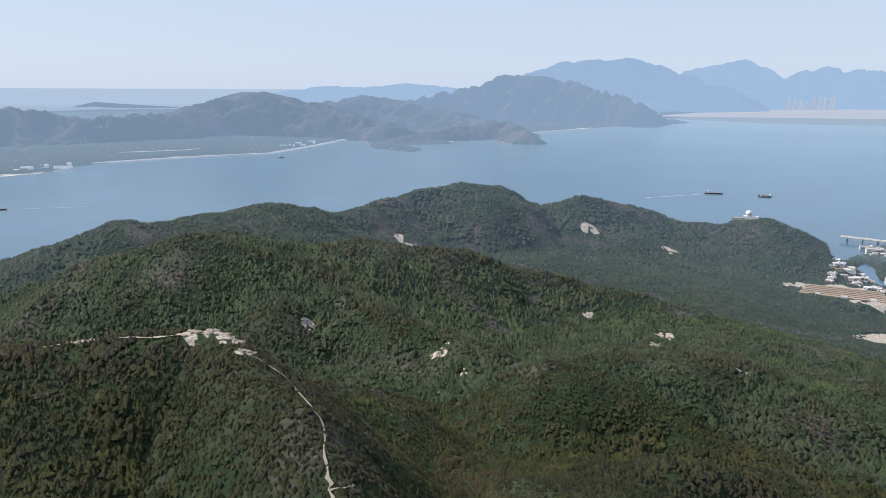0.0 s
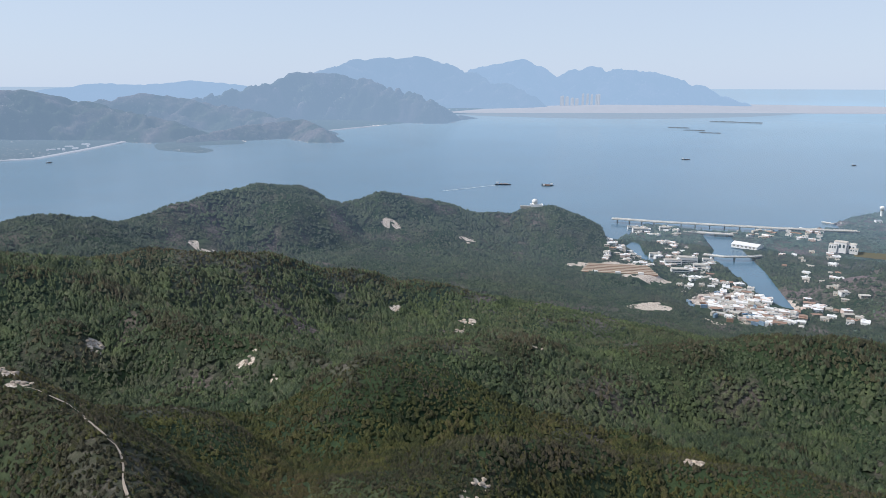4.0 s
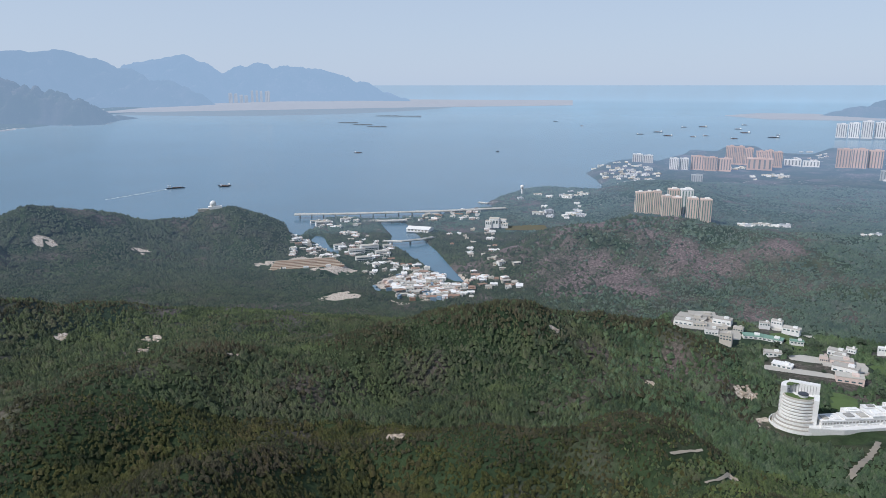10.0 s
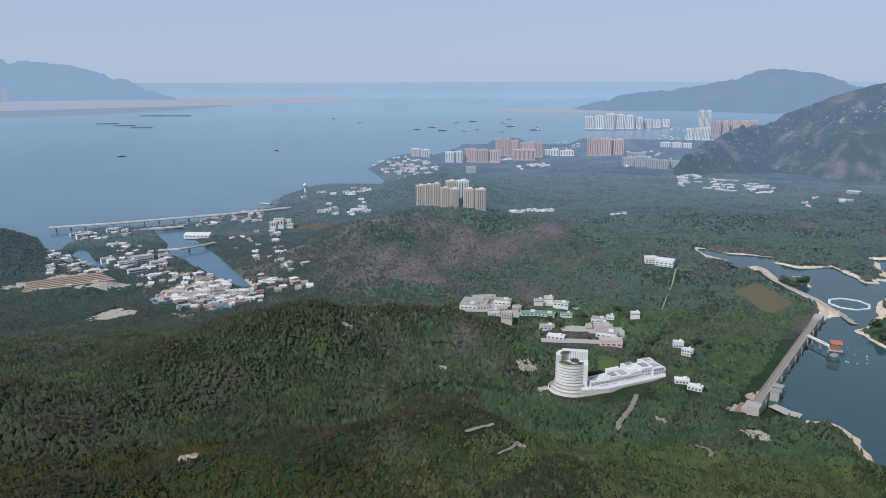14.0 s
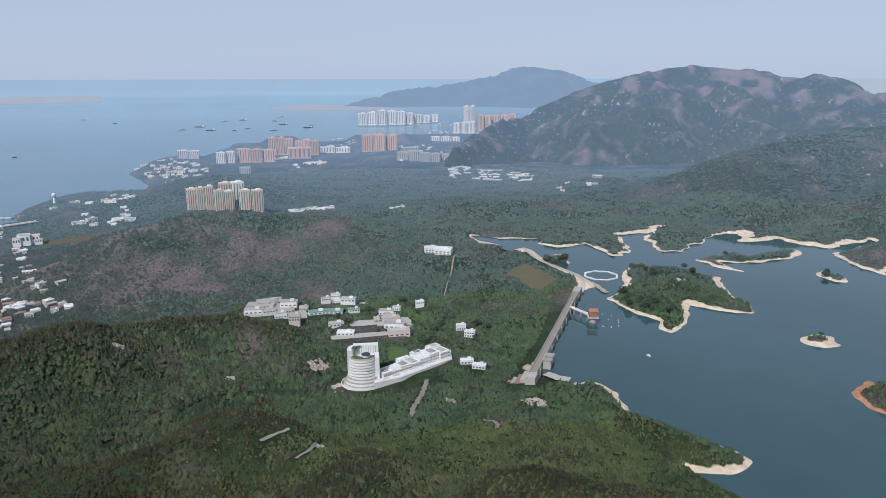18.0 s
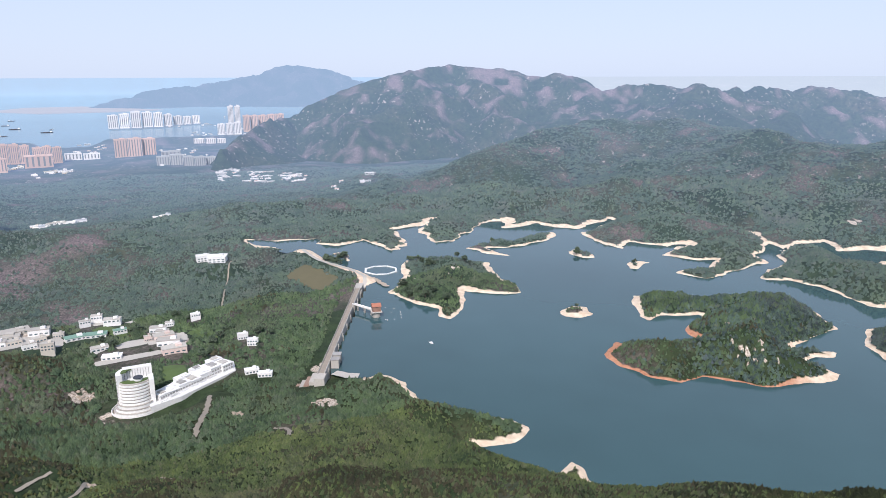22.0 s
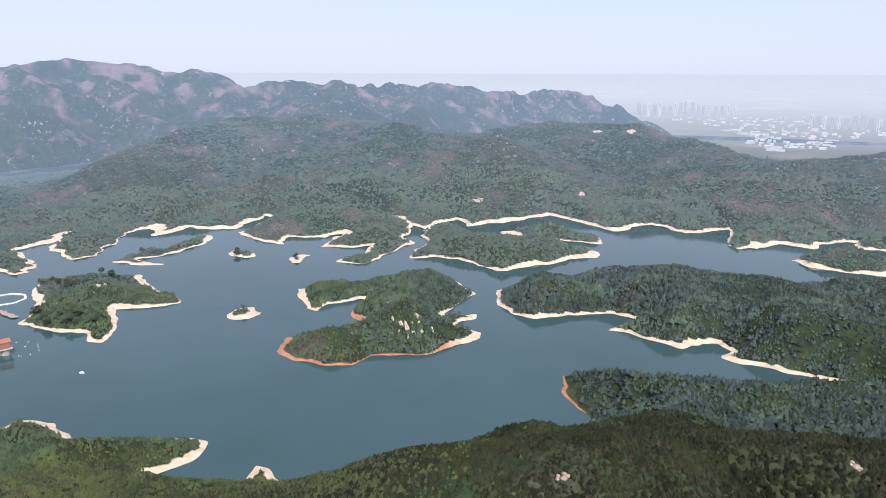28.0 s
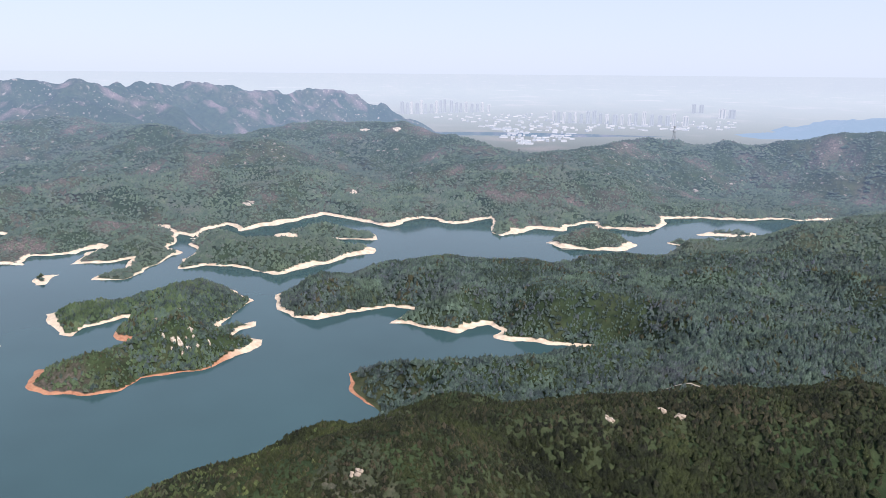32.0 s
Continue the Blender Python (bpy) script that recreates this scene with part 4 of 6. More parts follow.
HOUSE_SITES = [(5, 687, 1222, 746, 1160, 686, 1047, 626, 1120, 36), (5, 768, 1175, 851, 1105, 768, 996, 703, 1056, 20),
    (5, 886, 1467, 957, 1388, 891, 1276, 813, 1340, 16), (5, 743, 977, 794, 891, 749, 766, 663, 848, 46),
    (5, 665, 871, 749, 766, 711, 728, 635, 789, 42), (5, 824, 1277, 880, 1205, 835, 1128, 791, 1191, 10),
    (8, 1032, 1151, 1096, 1059, 964, 919, 898, 973, 15), (10, 904, 950, 970, 895, 811, 714, 789, 804, 14),
    (6, 796, 832, 820, 784, 797, 691, 751, 768, 16), (5, 1091, 1353, 1269, 1273, 1170, 1175, 1022, 1270, 34),
    (5, 710, 1026, 751, 987, 696, 910, 665, 955, 9)]
TOWN_SITES = [(8, 2251, 1680, 2504, 1614, 2146, 1287, 1872, 1294, 34), (8, 2123, 1468, 2218, 1330, 1877, 1104, 1682, 1142, 30),
    (8, 1473, 1352, 1690, 1209, 1485, 1081, 1369, 1218, 10), (8, 1358, 1188, 1462, 1083, 1333, 987, 1254, 1063, 14),
    (14, 2325, 1086, 2620, 1044, 2444, 973, 2118, 978, 14), (20, 2289, 487, 2427, 449, 2169, 391, 2102, 430, 26),
    (20, 2312, 386, 2184, 185, 2062, 179, 2066, 356, 46), (25, 1513, 695, 1562, 623, 1493, 595, 1450, 658, 5),
    (30, 1485, 445, 1516, 400, 1467, 387, 1428, 421, 5), (25, 1503, 697, 1530, 606, 1475, 585, 1438, 660, 5),
    (30, 1804, -43, 1891, -127, 1801, -122, 1740, -55, 6), (8, 2451, 1315, 2842, 1330, 3119, 1150, 2633, 1231, 20)]
CITY_SITES = [(5, 3469, -4335, 2853, -5113, 2069, -4198, 2441, -3534, 75), (5, 2419, -3560, 2002, -4065, 1584, -3119, 1661, -2755, 95),
    (5, 2069, -4198, 1395, -5249, 1172, -4435, 1753, -3630, 70)]
INSTITUTE = [(766, 412, 34, 22.3, 8.7), (772, 395, 34, 15.4, 7.3), (791, 415, 34, 33.6, 5.2), (757, 372, 34, 14.4, 10.0), (750, 350, 34, 13.5, 13.4),
    (805, 410, 35, 31.2, 5.3), (800, 380, 35, 21.5, 9.7), (778, 371, 34, 14.0, 8.0), (790, 355, 34, 11.3, 7.4), (780, 333, 34, 21.6, 6.6),
    (787, 313, 34, 21.7, 6.6), (793, 289, 36, 14.1, 5.9), (825, 308, 38, 19.0, 7.6), (821, 338, 38, 11.7, 7.6), (837, 330, 38, 12.6, 9.2),
    (738, 292, 36, 17.2, 7.6), (790, 246, 36, 17.4, 10.9), (765, 233, 36, 21.6, 10.6), (743, 221, 36, 23.6, 11.7), (720, 210, 37, 24.2, 11.4),
    (809, 238, 36, 9.9, 8.9), (755, 247, 36, 7.4, 11.9), (779, 238, 36, 13.7, 10.1), (1037, 248, 55, 18.6, 19.0), (1032, 226, 55, 25.5, 18.9),
    (750, 144, 38, 11.1, 12.4), (730, 130, 38, 11.4, 14.1), (641, 117, 44, 13.0, 7.8), (632, 103, 44, 13.3, 7.7), (833, 214, 38, 10.9, 7.6),
    (708, 269, 38, 19.0, 4.0)]
YARDS = [(772, 396, 30, 16), (769, 359, 16, 14), (786, 323, 24, 8), (748, 263, 16, 12), (762, 229, 22, 16), (837, 311, 24, 8), (706, 252, 34, 7)]
FLAT_SITES = [(8, 3408, 1371, 3556, 1244, 3143, 1088, 3025, 1193, 14), (8, 4223, 1080, 4618, 722, 3738, 554, 3531, 845, 22),
    (10, 3142, 912, 3268, 783, 2574, 489, 2447, 692, 26), (6, 5986, 1930, 6057, 1144, 4795, 986, 4740, 1531, 24),
    (30, 1975, 166, 1921, -23, 1743, -156, 1823, 129, 7)]
TRAIL = [(-79, 260), (-68, 255), (-60, 248), (-51, 231), (-43, 218), (-38, 199), (-35, 186), (-33, 179)]
TRAIL_SIDE = [(-35, 183), (-31, 186), (-28, 190)]
CREST_TRAIL = [(-185, 273), (-172, 273), (-162, 280), (-146, 282), (-127, 278), (-111, 279)]
ROAD_A = [(580, 143), (553, 139), (485, 133)]
ROAD_B = [(339, 184), (352, 181), (363, 177)]
ROAD_C = [(330, 158), (343, 155), (364, 160)]
ROAD_D = [(480, 75), (477, 65), (459, 61)]
ROAD_F = [(152, -467), (142, -479), (130, -481)]
STAIR = [(1030, 206), (979, 204), (881, 193)]
SHIPS = [(838, 2210, 58), (969, 2141, 34), (1955, 2802, 39), (-802, 3340, 25), (-1197, 1838, 25), (978, 2161, 43), (4097, 2624, 47),
    (4369, 2659, 66), (4098, 2419, 62), (5031, 2838, 47), (5180, 2763, 66), (4135, 2267, 38), (4275, 2257, 39), (5103, 2446, 55),
    (4743, 2219, 68), (4174, 2019, 45), (4447, 1902, 70), (4680, 1973, 25), (5670, 2666, 51), (4974, 4057, 42), (4597, 3485, 28),
    (2504, 2400, 14)]
RAFTS = [(3513, 5168, 152), (3416, 4818, 143), (3330, 4505, 136), (4594, 6023, 220), (4724, 5811, 218)]
VIADUCT = [(856, 1507), (946, 1436), (1052, 1368), (1165, 1296), (1313, 1223)]
BRIDGE = [(843, 1128), (868, 1100), (907, 1088), (946, 1087)]
BRIDGE_B = [(947, 1344), (988, 1307), (1030, 1281)]
PIER = [(1409, 1336), (1359, 1341), (1353, 1367)]
MARKS = [(1505, 1342, 8), (569, 1321, 80), (1122, 1081, 10), (982, 1176, 5)]
BIG_BLOCKS = [(746, 1084, 30, 14, 9), (780, 1088, 34, 16, 11), (776, 1042, 26, 14, 8), (725, 1030, 30, 14, 7), (752, 1151, 22, 12, 8),
    (815, 1076, 18, 12, 8), (850, 1367, 34, 16, 8), (864, 1420, 26, 12, 9), (911, 1364, 24, 12, 8)]
INTAKE = [(778, 22), (750, -4), (943, -13), (754, -19), (662, -58)]
PYLONS = [(1092, -1811, 65), (895, -1927, 84), (722, -2163, 89), (627, -1804, 69), (529, -1898, 57), (1375, -1781, 99)]
BANK_ROAD = [(894, 12), (933, 39), (974, 108)]
LAND_AIR = [(2382, 8795), (4579, 9864), (6892, 10237), (7170, 7754), (9140, 7117), (11938, 9307), (9884, 12474), (8839, 13588), (4389, 11785)]
LAND_FAR = [(7190, 3599), (6767, 2939), (7032, 2416), (7414, 2033), (8352, 3167), (8047, 3643)]
ISLAND_ROAD = [(-2082, 3235), (-1873, 3335), (-1624, 3379), (-1334, 3556), (-1232, 3777), (-1222, 4107), (-1212, 4246), (-1290, 4338),
    (-1251, 3934)]
ISLAND_BEACH = [(-1550, 3013), (-1302, 3255), (-1097, 3439), (-901, 3543), (-839, 3787), (-769, 4066), (-654, 4647), (-441, 5211)]
ISLAND_BEACH_B = [(615, 5361), (877, 5681), (1107, 5948)]
ISLAND_BEACH_C = [(2026, 8147), (2855, 8934), (4036, 10142), (5143, 10796), (6400, 11538)]
ISLAND_SITES = [(6, -1792, 2774, -1525, 2916, -1449, 2811, -1676, 2625, 9), (8, -963, 3793, -773, 4086, -815, 4310, -938, 3950, 8),
    (6, 5795, 9552, 9582, 7463, 10818, 8788, 7138, 11358, 34)]


# ---- things: helpers ----
def plain(name, colour, rough=0.8, vary=0.25, glow=0.0, metal=0.0, grain=0.6):
    m, n, l, b = material(name)
    rnd = n.new("ShaderNodeObjectInfo").outputs["Random"]
    dull = tuple(c * (1 - vary) for c in colour)
    col = mix(n, l, rnd, colour, dull)
    col = mix(n, l, ranged(n, l, tex(n, l, grain, 4, 0.7), 0.45, 0.75, 0, 0.5), col, tuple(c * 0.62 for c in colour))
    l.new(col, b.inputs["Base Color"])
    b.inputs["Roughness"].default_value, b.inputs["Metallic"].default_value = rough, metal
    # glow: bluish haze painted in as emission on distant things
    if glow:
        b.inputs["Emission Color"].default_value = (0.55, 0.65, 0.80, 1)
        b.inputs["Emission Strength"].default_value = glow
    return m


WHITE = plain("white_render", (0.82, 0.81, 0.79), vary=0.15)
CREAM = plain("cream_render", (0.62, 0.57, 0.50))
PINK = plain("pink_tile", (0.72, 0.58, 0.52))
GREYC = plain("grey_concrete", (0.36, 0.35, 0.33))
PALE_C = plain("pale_concrete", (0.50, 0.47, 0.42))
BROWN_R = plain("brown_brick", (0.34, 0.20, 0.15))
RED_R = plain("red_roof", (0.42, 0.17, 0.11))
GREEN_R = plain("green_roof", (0.20, 0.34, 0.27))
BLUE_R = plain("blue_sheet_roof", (0.22, 0.32, 0.42))
RUST = plain("rusty_sheet", (0.36, 0.24, 0.18))
YELLOW = plain("yellow_canvas", (0.75, 0.55, 0.05))
DARK = plain("dark_hull", (0.06, 0.07, 0.09))
ROADM = plain("pale_road", (0.36, 0.31, 0.25), grain=0.2)
SOIL = plain("bare_soil", (0.44, 0.36, 0.28), grain=0.8)
LAWN = plain("mown_grass", (0.09, 0.14, 0.04), grain=0.15)
DRYLAWN = plain("dry_grass", (0.15, 0.135, 0.075), grain=0.1)
STEEL = plain("grey_steel", (0.36, 0.38, 0.40), 0.5, metal=0.6)
FOAM = plain("foam", (0.62, 0.70, 0.75), grain=0.1)
GLASS = plain("window_glass", (0.10, 0.14, 0.16), 0.2)
GREENGLASS = plain("green_window_glass", (0.22, 0.33, 0.32), 0.2)
# hazy and faint sets below carry haze as emission, faint ones most
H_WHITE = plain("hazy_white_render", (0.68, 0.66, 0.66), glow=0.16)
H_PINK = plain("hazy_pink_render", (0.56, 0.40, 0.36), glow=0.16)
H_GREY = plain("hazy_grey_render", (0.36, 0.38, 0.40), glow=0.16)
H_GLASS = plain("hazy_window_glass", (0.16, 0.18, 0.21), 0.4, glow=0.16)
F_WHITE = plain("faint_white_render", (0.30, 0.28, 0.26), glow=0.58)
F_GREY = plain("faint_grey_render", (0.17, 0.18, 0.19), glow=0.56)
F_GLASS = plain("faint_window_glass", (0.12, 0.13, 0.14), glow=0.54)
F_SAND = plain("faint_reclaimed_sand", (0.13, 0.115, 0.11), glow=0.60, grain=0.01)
BARK = plain("bark", (0.12, 0.09, 0.07), grain=3.0)
TREE_LEAF = plain("tree_leaf", (0.055, 0.085, 0.045), 0.7, vary=0.45, grain=1.2)
# timber with a little haze glow painted in
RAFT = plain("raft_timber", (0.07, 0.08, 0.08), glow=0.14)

UNIT = {}


def unit(mat, shape="box"):
    """A one-metre piece standing on its base: box, gable, drum or dome."""
    key = (mat.name, shape)
    if key in UNIT:
        return UNIT[key]
    bm = bmesh.new()
    if shape == "box":
        bmesh.ops.create_cube(bm, size=1, matrix=Matrix.Translation((0, 0, 0.5)))
    elif shape == "drum":
        bmesh.ops.create_cone(bm, cap_ends=True, segments=20, radius1=0.5, radius2=0.5, depth=1, matrix=Matrix.Translation((0, 0, 0.5)))
    elif shape == "dome":
        bmesh.ops.create_icosphere(bm, subdivisions=2, radius=0.5, matrix=Matrix.Translation((0, 0, 0.5)))
    elif shape == "gable":
        v = [bm.verts.new(p) for p in ((-0.5, -0.5, 0), (0.5, -0.5, 0), (0.5, 0.5, 0), (-0.5, 0.5, 0), (-0.5, 0, 1), (0.5, 0, 1))]
        for f in ((0, 3, 2, 1), (0, 1, 5, 4), (2, 3, 4, 5), (1, 2, 5), (3, 0, 4)):
            bm.faces.new([v[i] for i in f])
    elif shape == "hull":
        top = [(-0.5, -0.42), (0.3, -0.5), (0.5, 0), (0.3, 0.5), (-0.5, 0.42)]
        low = [(-0.46, -0.32), (0.26, -0.38), (0.42, 0), (0.26, 0.38), (-0.46, 0.32)]
        a = [bm.verts.new((x, y, 1 + (0.25 if x > 0.4 else 0))) for x, y in top]
        b = [bm.verts.new((x, y, -0.3)) for x, y in low]
        bm.faces.new(a)
        bm.faces.new(b[::-1])
        for i in range(5):
            bm.faces.new((a[i], b[i], b[(i + 1) % 5], a[(i + 1) % 5]))
    me = bpy.data.meshes.new(shape)
    bm.to_mesh(me)
    bm.free()
    me.materials.append(mat)
    UNIT[key] = me
    return me


def piece(name, parent, x, y, z, w, d, h, mat, shape="box", turn=0.0, label=""):
    ob = new(name, unit(mat, shape))
    ob.parent = parent
    ob.matrix_basis = pose(x, y, z, 0, 0, turn) @ Matrix.Diagonal((w, d, h, 1))
    return tagged(ob, label)


def part(name, bm, mat, parent, label=""):
    me = bpy.data.meshes.new(name)
    bm.to_mesh(me)
    bm.free()
    me.materials.append(mat)
    ob = new(name, me)
    ob.parent = parent
    return tagged(ob, label)


def thing(name, x, y, z, turn, label, category, group=""):
    """An empty at a place of the plan, drawn in with the distance."""
    X, Y, Z = warp(np.array([float(x)]), np.array([float(y)]), np.array([float(z)]))
    k = float(np.hypot(X[0], Y[0]) / max(np.hypot(x, y), 1e-6))
    ob = new(name)
    ob.empty_display_size = 1
    ob.matrix_basis = pose(float(X[0]), float(Y[0]), float(Z[0]), 0, 0, turn) @ Matrix.Diagonal((k, k, k, 1))
    return tagged(ob, label, category, group)


def facing(x, y):
    return -math.degrees(math.atan2(x, y))


def height_at(x, y):
    return float(land(np.array([float(x)]), np.array([float(y)]))[0][0])


def tower(name, x, y, z, w, d, h, turn, wall, glass, bands, label, group, lift=None):
    """A block of flats: body, upright window bands on all sides, parapet and lift house."""
    t = thing(name, x, y, z, turn, label, "building", group)
    piece("wall", t, 0, 0, -4, w, d, h + 4, wall)
    piece("parapet", t, 0, 0, h, w * 1.03, d * 1.03, h * 0.02 + 0.6, wall)
    piece("lift_house", t, w * 0.1, 0, h, w * 0.4, d * 0.5, h * 0.06 + 1.5, lift or wall)
    for i in range(bands):
        u = (i + 0.5) / bands * w - w / 2
        for s in (-1, 1):
            piece("window_band", t, u, s * d / 2, h * 0.04, w / bands * 0.36, 0.5, h * 0.92, glass)
    for s in (-1, 1):
        piece("window_band", t, s * w / 2, 0, h * 0.04, 0.5, d * 0.35, h * 0.92, glass)
    return t


def house(w, d, h, wall, roof, shape, label):
    """A small village house: walls, roof, windows and a door."""
    near_shore = "shore" in label or "low-rise" in label
    t = new("town_house" if near_shore else "village_house")
    tagged(t, label, "house", "houses of the coast town" if near_shore else "houses of the villages")
    piece("wall", t, 0, 0, -3, w, d, h + 3, wall)
    if shape == "gable":
        piece("roof", t, 0, 0, h, w * 1.08, d * 1.08, h * 0.28, roof, "gable")
    else:
        piece("roof", t, 0, 0, h, w * 1.04, d * 1.04, 0.35, roof)
        piece("stair_house", t, w * 0.22, d * 0.2, h, w * 0.3, d * 0.35, 2.2, wall)
    for i in (-0.28, 0.28):
        for k in range(max(1, int(h / 3.2))):
            piece("window", t, i * w, -d / 2, 1.0 + 3 * k, w * 0.2, 0.2, 1.4, GLASS)
    piece("door", t, 0, -d / 2, 0, 1.2, 0.2, 2.1, BROWN_R)
    return t


# ---- far towns ----
rng = random.Random(7)
for x, y, z, w, h in TOWERS:
    tower("apartment_tower", x, y, z, w * 0.92, w * 0.9, h, facing(x, y) + 12, PINK if w < 26 else WHITE, GREENGLASS, 4,
          "pink tiled apartment tower with green glass bands", "towers above the burnt hill", WHITE)
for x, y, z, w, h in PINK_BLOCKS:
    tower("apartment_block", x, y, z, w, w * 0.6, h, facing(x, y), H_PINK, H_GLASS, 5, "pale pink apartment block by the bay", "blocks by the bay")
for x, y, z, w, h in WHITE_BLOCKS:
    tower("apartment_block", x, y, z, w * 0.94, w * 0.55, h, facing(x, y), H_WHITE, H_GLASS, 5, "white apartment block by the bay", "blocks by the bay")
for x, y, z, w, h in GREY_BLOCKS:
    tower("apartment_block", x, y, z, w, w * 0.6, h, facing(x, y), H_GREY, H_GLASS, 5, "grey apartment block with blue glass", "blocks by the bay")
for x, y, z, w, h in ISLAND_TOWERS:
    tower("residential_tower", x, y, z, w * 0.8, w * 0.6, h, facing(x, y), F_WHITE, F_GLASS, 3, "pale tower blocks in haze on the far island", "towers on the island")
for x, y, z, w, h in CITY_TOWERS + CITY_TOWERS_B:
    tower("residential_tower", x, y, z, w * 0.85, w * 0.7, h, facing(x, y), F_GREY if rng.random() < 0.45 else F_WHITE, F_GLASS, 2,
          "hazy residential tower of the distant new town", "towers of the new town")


def scatter(sites, kinds, group, name, glow_far=False):
    """Houses spread over four-cornered sites: height, corners, count."""
    spots = []
    for z, x0, y0, x1, y1, x2, y2, x3, y3, count in sites:
        got, tries = [], 0
        while len(got) < count and tries < count * 30:
            tries += 1
            u, v = rng.random(), rng.random()
            x = (x0 * (1 - u) + x1 * u) * (1 - v) + (x3 * (1 - u) + x2 * u) * v
            y = (y0 * (1 - u) + y1 * u) * (1 - v) + (y3 * (1 - u) + y2 * u) * v
            gap = 9 if not glow_far else 20
            if all(math.hypot(x - a, y - b) > gap for a, b in got):
                if not glow_far and np.hypot(x, y) < 3500:
                    h, sd, sea = land(np.array([x]), np.array([y]))
                    if sea[0] > -5:
                        continue
                    z = float(h[0])
                got.append((x, y))
                spots.append((x, y, z))
    for x, y, z in spots:
        base = kinds[rng.randrange(len(kinds))]
        X, Y, Z = warp(np.array([x]), np.array([y]), np.array([z]))
        k = float(np.hypot(X[0], Y[0]) / np.hypot(x, y)) * rng.uniform(0.8, 1.25)
        ob = copy_thing(base, pose(float(X[0]), float(Y[0]), float(Z[0]), 0, 0, facing(x, y) + rng.choice((0, 0, 90, 25, -20))))
        ob.scale = (k, k, k * (0.68 if not glow_far else 1.0))
        if not glow_far:
            CLEAR.append((x, y, 5.5))


FAR_AWAY = pose(0, 0, -60)
KINDS = [house(11, 10, 6.5, WHITE, PALE_C, "flat", "white three-storey village house with flat roof"),
         house(9, 8, 5, CREAM, PALE_C, "flat", "cream two-storey village house with flat roof"),
         house(12, 8, 4, PALE_C, PALE_C, "gable", "low workshop with pale sheet roof"),
         house(12, 10, 6, PINK, WHITE, "flat", "pinkish village house with pale flat roof"),
         house(14, 9, 4, GREYC, RUST, "gable", "low shed with rusty sheet roof"),
         house(13, 9, 5, WHITE, WHITE, "flat", "low white village house with flat roof")]
BIG = [house(24, 14, 7.5, WHITE, PALE_C, "flat", "white low-rise building with flat roof"),
       house(18, 12, 9, H_WHITE, H_GREY, "flat", "white low-rise flats near the shore"),
       house(14, 11, 6, WHITE, WHITE, "flat", "white terraced house near the shore"),
       house(15, 11, 6, CREAM, WHITE, "flat", "cream house with pale roof near the shore")]

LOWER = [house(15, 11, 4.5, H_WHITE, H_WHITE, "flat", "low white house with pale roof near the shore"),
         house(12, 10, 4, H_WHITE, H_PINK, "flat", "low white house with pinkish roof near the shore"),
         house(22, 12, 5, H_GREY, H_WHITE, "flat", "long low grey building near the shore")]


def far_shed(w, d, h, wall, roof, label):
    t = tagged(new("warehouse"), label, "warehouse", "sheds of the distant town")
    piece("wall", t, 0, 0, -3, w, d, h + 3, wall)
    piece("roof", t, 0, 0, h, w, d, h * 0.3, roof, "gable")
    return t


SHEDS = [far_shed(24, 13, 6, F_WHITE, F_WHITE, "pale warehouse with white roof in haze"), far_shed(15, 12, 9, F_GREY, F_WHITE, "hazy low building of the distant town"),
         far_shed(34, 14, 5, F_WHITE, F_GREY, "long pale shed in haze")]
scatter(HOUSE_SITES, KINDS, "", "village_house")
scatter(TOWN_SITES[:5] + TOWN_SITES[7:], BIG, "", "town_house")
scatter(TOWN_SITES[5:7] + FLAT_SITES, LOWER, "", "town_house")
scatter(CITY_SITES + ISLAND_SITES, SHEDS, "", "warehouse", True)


def remove(base):
    for o in [*base.children_recursive, base]:
        bpy.data.objects.remove(o)


for base in KINDS + BIG + LOWER + SHEDS:
    remove(base)


def slab(name, pts, z, thick, mat, label, category):
    """A flat low piece of land over an outline, drawn in with the distance."""
    bm = bmesh.new()
    tops, lows = [], []
    n = 4
    ring = []
    for (xa, ya), (xb, yb) in zip(pts, pts[1:] + pts[:1]):
        for i in range(n):
            s = i / n
            ring.append((xa + (xb - xa) * s, ya + (yb - ya) * s))
    for x, y in ring:
        for zz, row in ((z, tops), (z - thick, lows)):
            X, Y, Z = warp(np.array([x]), np.array([y]), np.array([float(zz)]))
            row.append(bm.verts.new((float(X[0]), float(Y[0]), float(Z[0]))))
    bm.faces.new(tops)
    for i in range(len(ring)):
        j = (i + 1) % len(ring)
        bm.faces.new((tops[i], lows[i], lows[j], tops[j]))
    bmesh.ops.triangulate(bm, faces=bm.faces[:])
    bmesh.ops.recalc_face_normals(bm, faces=bm.faces[:])
    ob = part(name, bm, mat, None)
    return tagged(ob, label, category, "", "structure")


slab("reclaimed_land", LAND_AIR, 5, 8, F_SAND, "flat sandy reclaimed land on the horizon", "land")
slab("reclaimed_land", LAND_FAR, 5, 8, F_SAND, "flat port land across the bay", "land")


